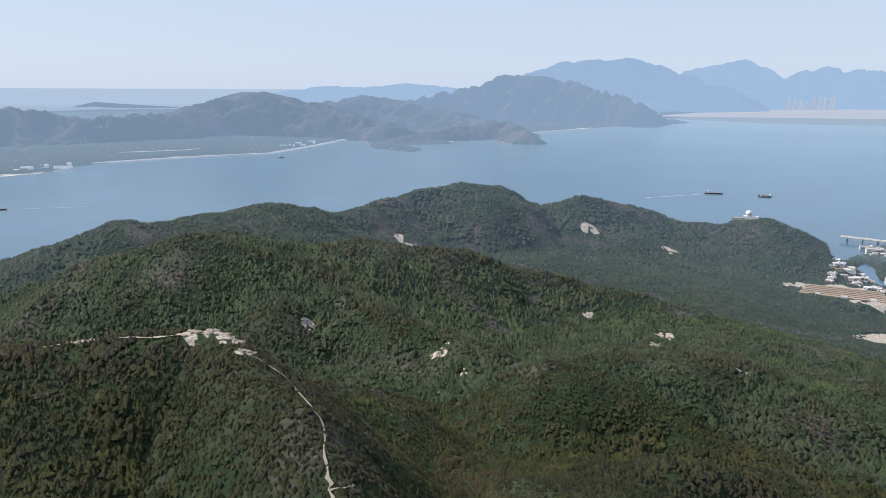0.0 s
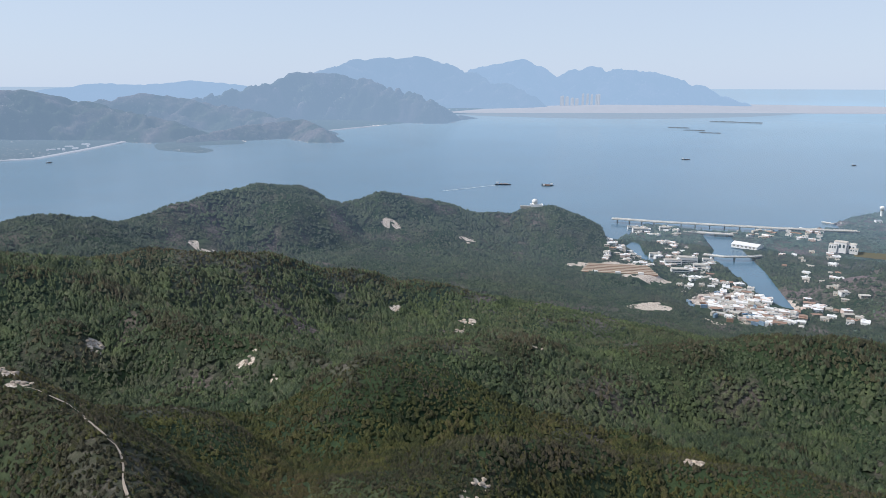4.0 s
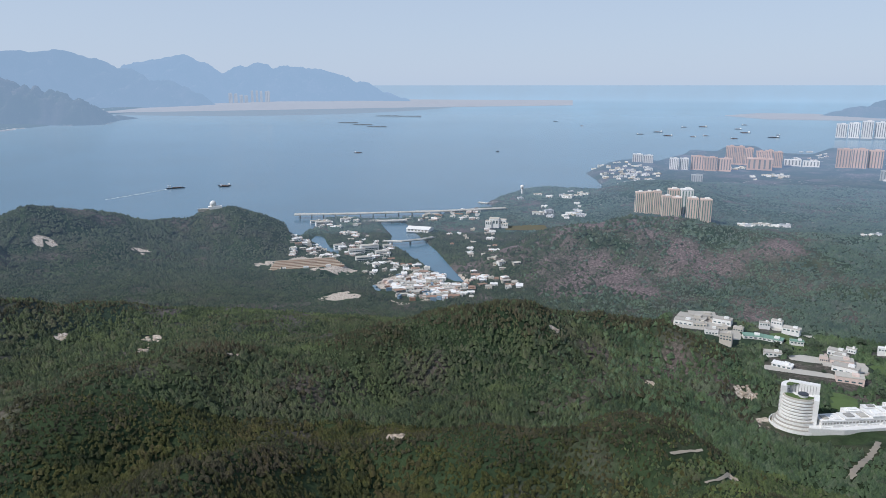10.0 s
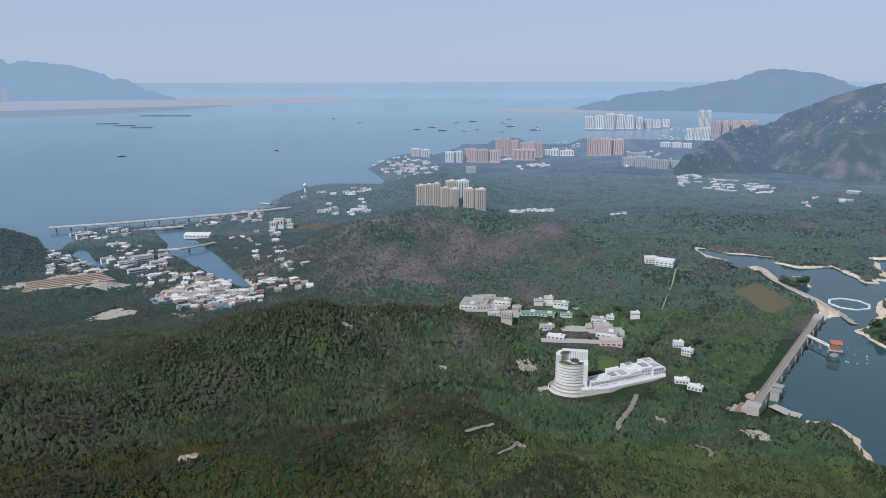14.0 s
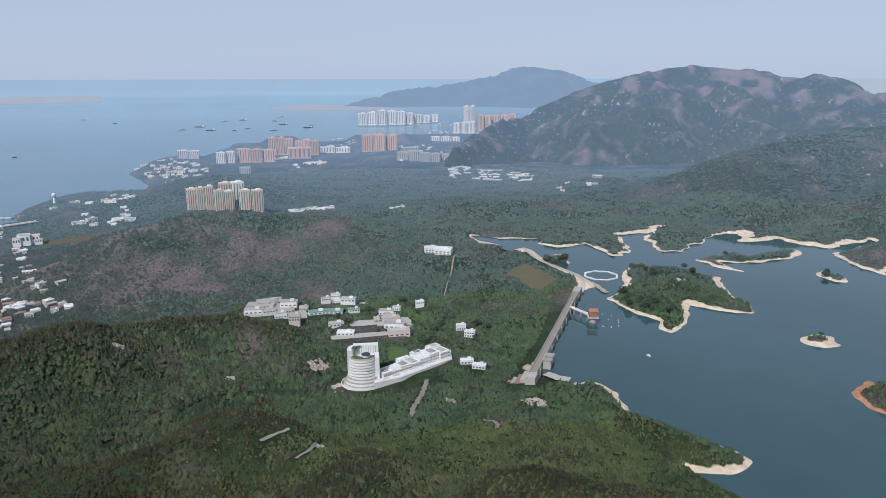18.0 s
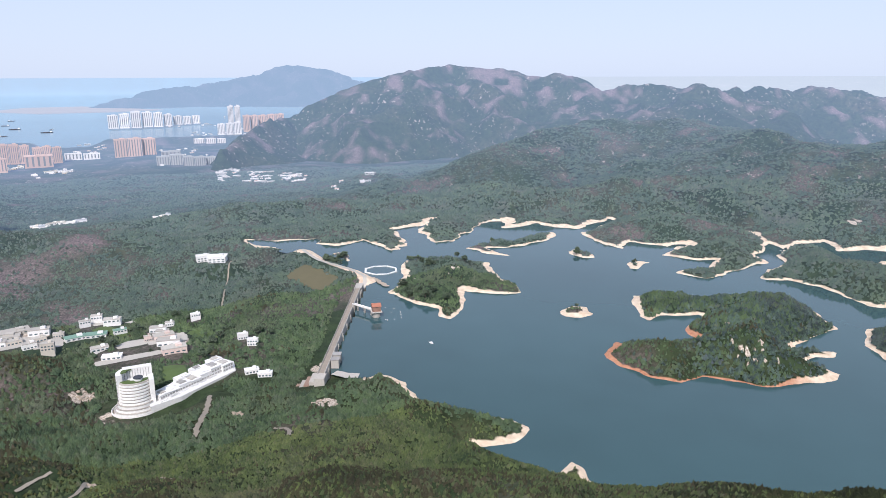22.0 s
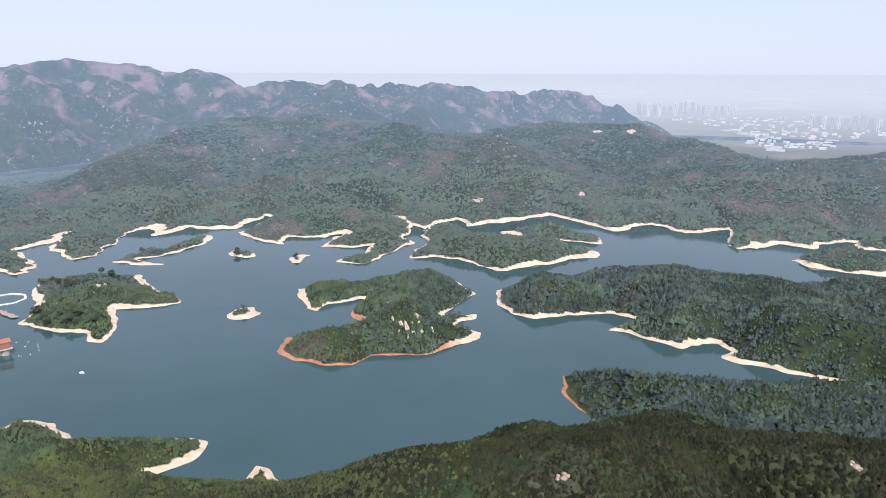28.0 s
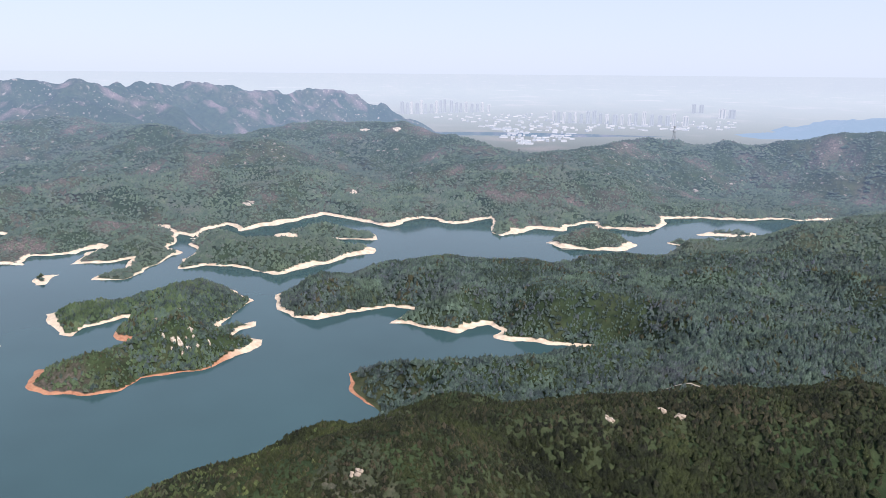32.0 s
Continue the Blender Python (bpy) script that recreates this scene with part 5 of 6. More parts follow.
# ---- roads, paths, lawns: laid on the ground ----
def ribbon(name, pts, width, mat, label, category, lift=0.7, clear=1.0, level=None, ragged=0.25, parent=None):
    fine = []
    if len(pts) > 2 and not level:
        bow = [pts[0]]
        for i in range(len(pts) - 1):
            p, q, u, v = pts[max(i - 1, 0)], pts[i], pts[i + 1], pts[min(i + 2, len(pts) - 1)]
            for k in range(1, 5):
                f = k / 4
                bow.append(tuple(0.5 * (2 * q[c] + (u[c] - p[c]) * f + (2 * p[c] - 5 * q[c] + 4 * u[c] - v[c]) * f * f + (3 * q[c] - p[c] - 3 * u[c] + v[c]) * f ** 3) for c in (0, 1)))
        pts = bow
    for (xa, ya), (xb, yb) in zip(pts, pts[1:]):
        n = max(1, int(math.hypot(xb - xa, yb - ya) / 3))
        fine += [(xa + (xb - xa) * i / n, ya + (yb - ya) * i / n) for i in range(n)]
    fine.append(pts[-1])
    bm = bmesh.new()
    rows = []
    for i, (x, y) in enumerate(fine):
        a, b = fine[max(i - 1, 0)], fine[min(i + 1, len(fine) - 1)]
        dx, dy = b[0] - a[0], b[1] - a[1]
        m = math.hypot(dx, dy) or 1
        off = (rng.random() - 0.5) * width * ragged * 2
        w = width * (1 + (rng.random() - 0.5) * ragged * 2) / 2
        px, py = -dy / m, dx / m
        rows.append([(x + px * (s + off), y + py * (s + off)) for s in (-w, 0, w)])
        if clear:
            CLEAR.append((x, y, width / 2 + clear))
    spots = np.array(rows).reshape(-1, 2)
    heights = land(spots[:, 0], spots[:, 1])[0] + lift if level is None else np.full(len(spots), float(level))
    verts = [bm.verts.new((*p, z)) for p, z in zip(spots.tolist(), heights.tolist())]
    rows = [verts[i:i + 3] for i in range(0, len(verts), 3)]
    for p, q in zip(rows, rows[1:]):
        for k in range(2):
            bm.faces.new((p[k], p[k + 1], q[k + 1], q[k]))
    bmesh.ops.recalc_face_normals(bm, faces=bm.faces[:])
    ob = part(name, bm, mat, parent)
    return ob if parent else tagged(ob, label, category, "", "structure")


for pts, w in ((TRAIL, 0.8), (TRAIL_SIDE, 0.7), (CREST_TRAIL, 1.3)):
    ribbon("footpath", pts, w, SOIL, "worn pale sandy footpath along the ridge", "path", ragged=0.85, clear=0.6)
for pts, w in ((ROAD_A, 4.0), (ROAD_B, 1.8), (ROAD_C, 2.0), (ROAD_D, 3.0), (ROAD_F, 2.0), (STAIR, 2.0)):
    ribbon("service_road", pts, w, ROADM, "pale concrete service road through the woods", "road", ragged=0.22, clear=2.5)


def levelled(name, x, y, rx, ry, turn, mat, label, category):
    """A lawn or yard draped on the ground."""
    bm = bmesh.new()
    c, s = math.cos(radians(turn)), math.sin(radians(turn))
    grid = []
    for i in range(9):
        row = []
        for j in range(9):
            u, v = (i / 4 - 1) * rx, (j / 4 - 1) * ry
            f = 1 - 0.12 * abs((i / 4 - 1) * (j / 4 - 1)) + 0.05 * rng.random()
            X, Y = x + (u * c - v * s) * f, y + (u * s + v * c) * f
            row.append((X, Y))
        grid.append(row)
    spots = np.array(grid).reshape(-1, 2)
    heights = (land(spots[:, 0], spots[:, 1])[0] + 0.5).tolist()
    grid = [[bm.verts.new((*grid[i][j], heights[i * 9 + j])) for j in range(9)] for i in range(9)]
    for i in range(8):
        for j in range(8):
            bm.faces.new((grid[i][j], grid[i + 1][j], grid[i + 1][j + 1], grid[i][j + 1]))
    CLEAR.append((x, y, min(rx, ry)))
    CLEAR.append((x + c * rx * 0.6, y + s * rx * 0.6, min(rx, ry)))
    CLEAR.append((x - c * rx * 0.6, y - s * rx * 0.6, min(rx, ry)))
    return tagged(part(name, bm, mat, None), label, category, "", "structure")


# ---- the round white institution below the dam ----
def ring_wall(bm, r0, r1, z0, z1, a0, a1, n, cx=0.0, cy=0.0, sy=1.0):
    rows = []
    for i in range(n + 1):
        a = radians(a0 + (a1 - a0) * i / n)
        c, s = math.cos(a), math.sin(a) * sy
        rows.append([bm.verts.new((cx + r * c, cy + r * s, z)) for r, z in ((r0, z0), (r1, z0), (r1, z1), (r0, z1))])
    for p, q in zip(rows, rows[1:]):
        for k in range(4):
            bm.faces.new((p[k], q[k], q[(k + 1) % 4], p[(k + 1) % 4]))
    bm.faces.new(rows[0])
    bm.faces.new(rows[-1][::-1])
    bmesh.ops.recalc_face_normals(bm, faces=bm.faces[:])
    return bm


PX, PY, PZ = 590, 208, 44
hall = thing("white_institution", PX, PY, PZ, facing(PX, PY), "white curved institution with banded tiers and stepped wings", "building")
piece("core", hall, 0, 3, -8, 22, 10, 27, WHITE)
for k in range(7):
    part("floor_band", ring_wall(bmesh.new(), 7, 13.6 - 0.1 * k, 0.6 + 2.8 * k, 2.2 + 2.8 * k, 175, 365, 26, 0, 0, 0.8), WHITE, hall)
part("glazing", ring_wall(bmesh.new(), 7, 12.6, -6, 20.3, 177, 363, 26, 0, 0, 0.78), PALE_C, hall, "recessed grey windows between white bands")
part("roof_garden", ring_wall(bmesh.new(), 4, 11.5, 20.4, 20.9, 184, 356, 20, 0, 0, 0.75), LAWN, hall, "planted roof terrace")
roof_drum = part("roof_drum", ring_wall(bmesh.new(), 0.2, 3.6, 20.4, 23, 0, 360, 16, 3, -3), WHITE, hall)
part("drum_cap", ring_wall(bmesh.new(), 0.2, 4.2, 23, 23.6, 0, 360, 16, 3, -3), DARK, roof_drum)
piece("rear_slab", hall, 3, 11, -6, 24, 6, 34, WHITE)
for i in range(10):
    piece("fin", hall, -7.5 + i * 2.2, 7.9, 2, 0.4, 0.4, 25, GREYC)
part("rear_curve", ring_wall(bmesh.new(), 9, 13.6, -6, 27, 95, 200, 14, -1, 2), WHITE, hall)
for k in range(6):
    part("rear_window", ring_wall(bmesh.new(), 9, 13.9, 3 + 3.6 * k, 4.2 + 3.6 * k, 120, 196, 10, -1, 2), GREYC, hall)
part("rear_roof_garden", ring_wall(bmesh.new(), 5, 9.5, 27, 27.6, 95, 185, 10, -1, 2), LAWN, hall)
piece("side_slab", hall, 13.4, -1, -6, 4, 14, 27, WHITE)
for k in range(6):
    piece("side_window", hall, 15.5, -1, 1 + 3.3 * k, 0.3, 11, 1.6, GREYC)
# stepped podium, outer walls
for k, (r, z) in enumerate(((15.2, 1.0), (16.8, -2.0), (18.4, -4.8))):
    part("podium", ring_wall(bmesh.new(), 4, r, -12, z, 150, 350, 26, 0, -1, 0.85), WHITE, hall)
    part("podium_ledge", ring_wall(bmesh.new(), r - 0.9, r + 0.25, z, z + 1.0, 150, 350, 26, 0, -1, 0.85), PALE_C, hall)
part("boundary_wall", ring_wall(bmesh.new(), 20.4, 21.0, -12, -5, 130, 330, 30, 0, 0, 0.9), WHITE, hall)
# the long stepped wings
for i, (x, y, w, d, h) in enumerate(((20, 0, 10, 11, 5), (29, 6, 12, 11, 4), (38, 13, 13, 12, 6), (48, 20, 13, 13, 5), (58, 28, 14, 14, 7.5), (68, 35, 14, 15, 10), (79, 40, 13, 15, 8.5), (40, 24, 14, 7, 8), (54, 37, 12, 7, 9), (72, 48, 14, 8, 11))):
    h *= 0.72
    piece("wing", hall, x, y, -9, w, d, h + 9, WHITE, "box", 34)
    piece("wing_parapet", hall, x, y, h, w * 1.04, d * 1.04, 0.7, WHITE, "box", 34)
    piece("wing_roof", hall, x + 0.4, y, h + 0.7, w * 0.5, d * 0.55, 0.9, (PALE_C, WHITE, GREYC)[i % 3], "box", 34)
    c, s = math.cos(radians(34)), math.sin(radians(34))
    for lev in range(max(1, int(h / 3))):
        for u in (-0.36, -0.12, 0.12, 0.36):
            piece("wing_window", hall, x + u * w * c + d / 2 * s, y + u * w * s - d / 2 * c, 0.8 + 3.1 * lev, w * 0.15, 0.3, 1.5, GREYC, "box", 34)
bm = bmesh.new()
edge = [(10, -16), (36, -6), (64, 14), (90, 32), (92, 56), (66, 56), (34, 30), (10, 12)]
lo = [bm.verts.new((x, y, -12)) for x, y in edge]
hi = [bm.verts.new((x, y, -0.6)) for x, y in edge]
bm.faces.new(hi)
for k in range(len(edge)):
    bm.faces.new((lo[k], lo[(k + 1) % 8], hi[(k + 1) % 8], hi[k]))
bmesh.ops.recalc_face_normals(bm, faces=bm.faces[:])
part("terrace", bm, WHITE, hall, "pale paved terrace under the wings")
for k in range(7):
    piece("stair_wall", hall, 22 + k * 9, -9 + k * 6.6, -6, 8.5, 0.8, 6.5 + (k % 2), WHITE, "box", 36)
for q in ((PX, PY, 34), (PX - 32, PY - 11, 24), (PX - 14, PY - 36, 24), (PX + 6, PY - 56, 22), (PX + 22, PY - 20, 22), (PX + 42, PY - 42, 22), (PX + 56, PY - 62, 20), (PX - 30, PY - 45, 22), (PX - 8, PY - 66, 20), (PX - 44, PY - 22, 18)):
    CLEAR.append(q)
levelled("lawn", 662, 195, 20, 12, 20, LAWN, "mown green lawn inside the institution", "lawn")

# large white blocks in the village
for x, y, w, d, h in BIG_BLOCKS:
    t = thing("school_block", x, y, height_at(x, y), facing(x, y) + 10, "large white block with flat roof in the village", "building", "white blocks of the village")
    piece("wall", t, 0, 0, -3, w, d, h + 3, WHITE)
    piece("roof", t, 0, 0, h, w * 1.03, d * 1.03, 0.5, PALE_C)
    for k in range(2):
        piece("window_band", t, 0, -d / 2, 1.2 + 3.4 * k, w * 0.9, 0.3, 1.5, GLASS)
    piece("stair_house", t, w * 0.3, 0, h + 0.5, w * 0.15, d * 0.5, 2.4, WHITE)
    CLEAR.append((x, y, w * 0.6))

# ---- institutional buildings in the valley ----
for i, (x, y, z, w, h) in enumerate(INSTITUTE):
    t = thing("institution_building", x, y, z, facing(x, y) + (8 if i % 2 else -10), "pale institutional building with flat roof and window rows" if i not in (23, 24)
              else "white hilltop villa with stepped terraces", "building", "valley buildings")
    d = w * 0.55 if i not in (23, 24) else w * 0.8
    h = max(3.2, h * (0.62 if i < 9 else 0.5 if i not in (23, 24) else 0.45))
    wall = (WHITE, CREAM, PALE_C)[i % 3] if i < 9 else PINK if 16 <= i <= 22 and i % 2 else WHITE
    z0 = max(height_at(x, y) - z, -6.0)
    if z0 > 0:
        t.location.z += z0
        z0 = 0.0
    piece("wall", t, 0, 0, min(z0, 0) - 3, w, d, h + 3 - min(z0, 0), wall)
    piece("roof", t, 0, 0, h, w * 1.04, d * 1.04, 0.5, GREEN_R if i in (9, 10, 11) else WHITE if i > 22 else PALE_C)
    piece("roof_house", t, w * 0.2, 0, h + 0.5, w * 0.25, d * 0.4, 2.0, wall)
    floors = max(1, int(h / 3.4))
    for k in range(floors):
        for u in (-0.36, -0.12, 0.12, 0.36):
            piece("window", t, u * w, -d / 2, 1.0 + k * 3.3, w * 0.14, 0.3, 1.5, GLASS)
    CLEAR.append((x, y, w * 0.6 + 5))
    CLEAR.append((x * (1 - 14 / math.hypot(x, y)), y * (1 - 14 / math.hypot(x, y)), w * 0.45))
for x, y, rx, ry, turn, m, lab in ((800, 300, 26, 10, 60, LAWN, "green playing field"), (770, 190, 24, 8, 50, LAWN, "bright mown grass slope"),
                                   (944, 82, 50, 18, 36, DRYLAWN, "dry grass slope below the embankment")):
    levelled("yard" if "grass" not in lab and "field" not in lab else "grass_field", x, y, rx, ry, turn, m, lab, "yard" if m is PALE_C else "grass")

for x, y, rx, ry in YARDS:
    levelled("yard", x, y, rx, ry, facing(x, y) + 6, PALE_C, "pale paved yard between the institution buildings", "yard")
    CLEAR.append((x, y, max(rx, ry)))

# ---- the dam ----
(dx0, dy0), (dx1, dy1) = DAM
DL = math.hypot(dx1 - dx0, dy1 - dy0)
dam = thing("dam", (dx0 + dx1) / 2, (dy0 + dy1) / 2, LEVEL, math.degrees(math.atan2(dy1 - dy0, dx1 - dx0)), "long pale concrete dam with crest road and parapets", "dam")
bm = bmesh.new()
prof = [(-3.6, 6), (3.6, 6), (13, -24), (-6, -24)]    # section: water side negative
ends = []
for x in (-DL / 2, DL / 2):
    ends.append([bm.verts.new((x, y, z)) for y, z in prof])
for k in range(4):
    bm.faces.new((ends[0][k], ends[1][k], ends[1][(k + 1) % 4], ends[0][(k + 1) % 4]))
bm.faces.new(ends[0])
bm.faces.new(ends[1][::-1])
bmesh.ops.recalc_face_normals(bm, faces=bm.faces[:])
dam_wall = part("dam_wall", bm, PALE_C, dam, "weathered concrete gravity wall")
piece("crest_road", dam_wall, 0, 0, 6.02, DL, 5.2, 0.15, ROADM)
for s in (-1, 1):
    piece("parapet", dam_wall, 0, s * 3.1, 6, DL, 0.5, 1.2, PALE_C)
for i in range(9):
    x = -DL / 2 + (i + 0.5) * DL / 9
    piece("buttress", dam_wall, x, -4.2, -4, 1.0, 1.2, 9.5, PALE_C)
for x in (-DL / 2 + 30, -DL / 2 + 42):
    g2 = piece("gate_house", dam, x, -8, -6, 7, 7, 14, PALE_C)
    piece("gate_roof", dam, x, -8, 8, 8, 8, 0.6, GREYC)
for i in range(6):
    piece("spillway_step", dam, -DL / 2 + 6 - i * 1.5, 8 + i * 4.5, -3 - i * 2.6, 20 - i, 5, 3.2, RUST if i % 2 else PALE_C)
piece("abutment", dam, -DL / 2 - 4, 0, -6, 12, 9, 12.3, PALE_C)
piece("abutment", dam, DL / 2 + 6, 0, -6, 22, 9, 12.3, PALE_C)
for i in range(14):
    s = i / 13
    CLEAR.append((dx0 + (dx1 - dx0) * s, dy0 + (dy1 - dy0) * s, 8))
CLEAR.append((dx0 - 4, dy0 + 16, 18))

# intake tower and its footbridge
(ix0, iy0), (ix1, iy1), ring_at, buoy_at, boat_at = INTAKE
tw = thing("intake_tower", ix1, iy1, LEVEL, facing(ix1, iy1) + 10, "round water intake tower with a red-roofed house", "tower")
piece("shaft", tw, 0, 0, -8, 9, 9, 14, PALE_C, "drum")
piece("deck", tw, 0, 0, 6, 12, 12, 1, PALE_C)
piece("house", tw, 0, 0, 7, 9, 9, 6, BROWN_R)
piece("roof", tw, 0, 0, 13, 10.5, 10.5, 3, RED_R, "gable")
br = thing("footbridge", (ix0 + ix1) / 2, (iy0 + iy1) / 2, LEVEL, math.degrees(math.atan2(iy1 - iy0, ix1 - ix0)), "narrow pale footbridge to the intake tower", "bridge")
BL = math.hypot(ix1 - ix0, iy1 - iy0)
piece("deck", br, 0, 0, 6, BL, 3.2, 0.8, PALE_C)
for s in (-1, 1):
    piece("railing", br, 0, s * 1.5, 6.8, BL, 0.2, 1.1, WHITE)
for u in (-0.3, 0.0, 0.3):
    piece("pier", br, u * BL, 0, -8, 1.8, 1.8, 14, GREYC)
# floating ring, buoys, boat
fr = thing("floating_ring", ring_at[0], ring_at[1], LEVEL, 0, "white octagonal floating boom on the reservoir", "float")
for k in range(8):
    a = k * 45
    piece("float", fr, 21 * math.cos(radians(a)), 21 * math.sin(radians(a)), -0.2, 2.6, 17, 1.2, WHITE, "box", a)
for k in range(14):
    b = thing("buoy", buoy_at[0] + rng.uniform(-26, 26), buoy_at[1] + rng.uniform(-16, 16), LEVEL - 0.3, 0, "small white mooring buoy on the water", "buoy", "buoys by the intake")
    piece("ball", b, 0, 0, 0, 1.1, 1.1, 1.1, WHITE, "dome")
    piece("base", b, 0, 0, -0.2, 1.4, 1.4, 0.4, GREYC, "drum")
bt = thing("small_boat", boat_at[0], boat_at[1], LEVEL, 40, "small white motor boat on the reservoir", "boat")
piece("hull", bt, 0, 0, 0, 5.5, 2, 0.8, WHITE, "hull")
piece("cabin", bt, -0.6, 0, 0.7, 1.8, 1.4, 1.1, WHITE)
ribbon("embankment_road", list(BANK), 5, PALE_C, "pale road along the top of the embankment", "road", ragged=0.03, clear=5)
ribbon("causeway", [(905, 0), (880, -12), (862, -20)], 7, SOIL, "sandy causeway to the wooded island", "path", level=LEVEL + 1.2, ragged=0.2)
ribbon("slipway", [(600, 36), (592, 24), (590, 14)], 10, PALE_C, "pale concrete slipway at the water", "path", level=LEVEL + 0.4, ragged=0.1)


# ---- shore road, bridges, pier ----
def span(name, pts, z, width, pier_gap, label, category="bridge"):
    cx, cy = pts[len(pts) // 2]
    t = thing(name, cx, cy, 0, 0, label, category)
    bm = bmesh.new()
    rows = []
    for i, (x, y) in enumerate(pts):
        a, b = pts[max(i - 1, 0)], pts[min(i + 1, len(pts) - 1)]
        m = math.hypot(b[0] - a[0], b[1] - a[1])
        px, py = -(b[1] - a[1]) / m * width / 2, (b[0] - a[0]) / m * width / 2
        rows.append([bm.verts.new((x - cx + s * px, y - cy + s * py, zz)) for s, zz in ((-1, z), (1, z), (1, z - 1.6), (-1, z - 1.6))])
    for p, q in zip(rows, rows[1:]):
        for k in range(4):
            bm.faces.new((p[k], q[k], q[(k + 1) % 4], p[(k + 1) % 4]))
    bm.faces.new(rows[0])
    bm.faces.new(rows[-1][::-1])
    bmesh.ops.recalc_face_normals(bm, faces=bm.faces[:])
    deck = part("deck", bm, PALE_C, t)
    for (xa, ya), (xb, yb) in zip(pts, pts[1:]):
        length, turn = math.hypot(xb - xa, yb - ya), math.degrees(math.atan2(yb - ya, xb - xa))
        nx, ny = -math.sin(radians(turn)) * width / 2, math.cos(radians(turn)) * width / 2
        for s in (-1, 1):
            piece("barrier", deck, (xa + xb) / 2 - cx + s * nx, (ya + yb) / 2 - cy + s * ny, z, length, 0.5, 1.1, WHITE, "box", turn)
        for k in range(max(1, int(length / pier_gap))):
            u = (k + 0.5) / max(1, int(length / pier_gap))
            piece("pier", deck, xa + (xb - xa) * u - cx, ya + (yb - ya) * u - cy, -8, 1.8, width * 0.6, z + 6.4, GREYC, "box", turn)
    return t


span("shore_viaduct", VIADUCT, 10, 16, 28, "long pale motorway viaduct along the shore", "viaduct")
span("road_bridge", BRIDGE, 8, 9, 22, "pale road bridge over the river mouth")
span("road_bridge", BRIDGE_B, 6, 14, 20, "low wide road bridge at the river mouth")
span("pier", PIER, 3, 6, 14, "low concrete pier on the coast", "pier")

# ---- marks on the coast ----
(tx, ty, tz), (rx_, ry_, rz_), (hx, hy, hz), (sx, sy, sz) = MARKS
tt = thing("radar_tower", tx, ty, tz, 0, "tall white radar tower with a ball on top", "tower")
piece("shaft", tt, 0, 0, -4, 6, 6, 26, WHITE, "drum")
piece("ball", tt, 0, 0, 21, 11, 11, 11, WHITE, "dome")
piece("collar", tt, 0, 0, 20, 8, 8, 1.2, GREYC, "drum")
rz_ = height_at(rx_, ry_)
rd = thing("radome_station", rx_, ry_, rz_, facing(rx_, ry_), "white radome over a low station on the headland", "building")
piece("station", rd, 6, 0, -3, 26, 12, 9, WHITE)
piece("radome", rd, 2, 0, 5, 13, 13, 12, WHITE, "dome")
piece("terrace", rd, -16, -2, -3, 22, 8, 5, PALE_C)
CLEAR.append((rx_, ry_, 22))
sc = thing("shore_house", hx, hy, hz, facing(hx, hy) - 8, "large white stepped house above a walled lawn", "building")
for x, y, w, d, h in ((0, 0, 22, 18, 17), (16, 8, 20, 16, 13), (-12, -6, 14, 12, 12), (24, -2, 14, 10, 6)):
    piece("wall", sc, x, y, -4, w, d, h + 4, WHITE)
    piece("roof", sc, x, y, h, w * 1.04, d * 1.04, 0.6, CREAM)
    for u in (-0.3, 0, 0.3):
        piece("window", sc, x + u * w, y - d / 2, h * 0.35, w * 0.16, 0.4, h * 0.4, GLASS)
CLEAR.append((hx, hy, 30))
levelled("lawn", hx + 44, hy - 55, 46, 28, -50, DRYLAWN, "open dry lawn by the shore house", "lawn")
sh2 = thing("market_hall", sx, sy, sz, facing(sx, sy) - 20, "large white sheet-roofed hall by the river", "building")
piece("wall", sh2, 0, 0, -3, 52, 34, 7, WHITE)
piece("roof", sh2, 0, 0, 4, 54, 36, 4, WHITE, "gable")
for k in range(6):
    piece("loading_door", sh2, -20 + 8 * k, -17, 0, 4, 0.4, 3.2, GREYC)
CLEAR.append((sx, sy, 34))


# ---- terraces under construction and yards ----
def terrace(x, y, turn):
    t = thing("terraced_site", x, y, height_at(x, y), turn, "bare terraced building site with rows of low pale walls", "building site")
    for k in range(6):
        piece("terrace", t, 0, -24 + 9 * k, -2, 128 - 5 * k, 8.4, 2.6 + 0.5 * k, SOIL)
        piece("retaining_wall", t, 0, -28.4 + 9 * k, -2, 126 - 5 * k, 0.5, 3.0 + 0.5 * k, RUST)
    for k in range(3):
        piece("site_cabin", t, -40 + 38 * k, -28, 0, 9, 4, 3, WHITE)
    CLEAR.append((x, y, 48))
    for s in (-45, 45):
        CLEAR.append((x + s * math.cos(radians(turn)), y + s * math.sin(radians(turn)), 34))


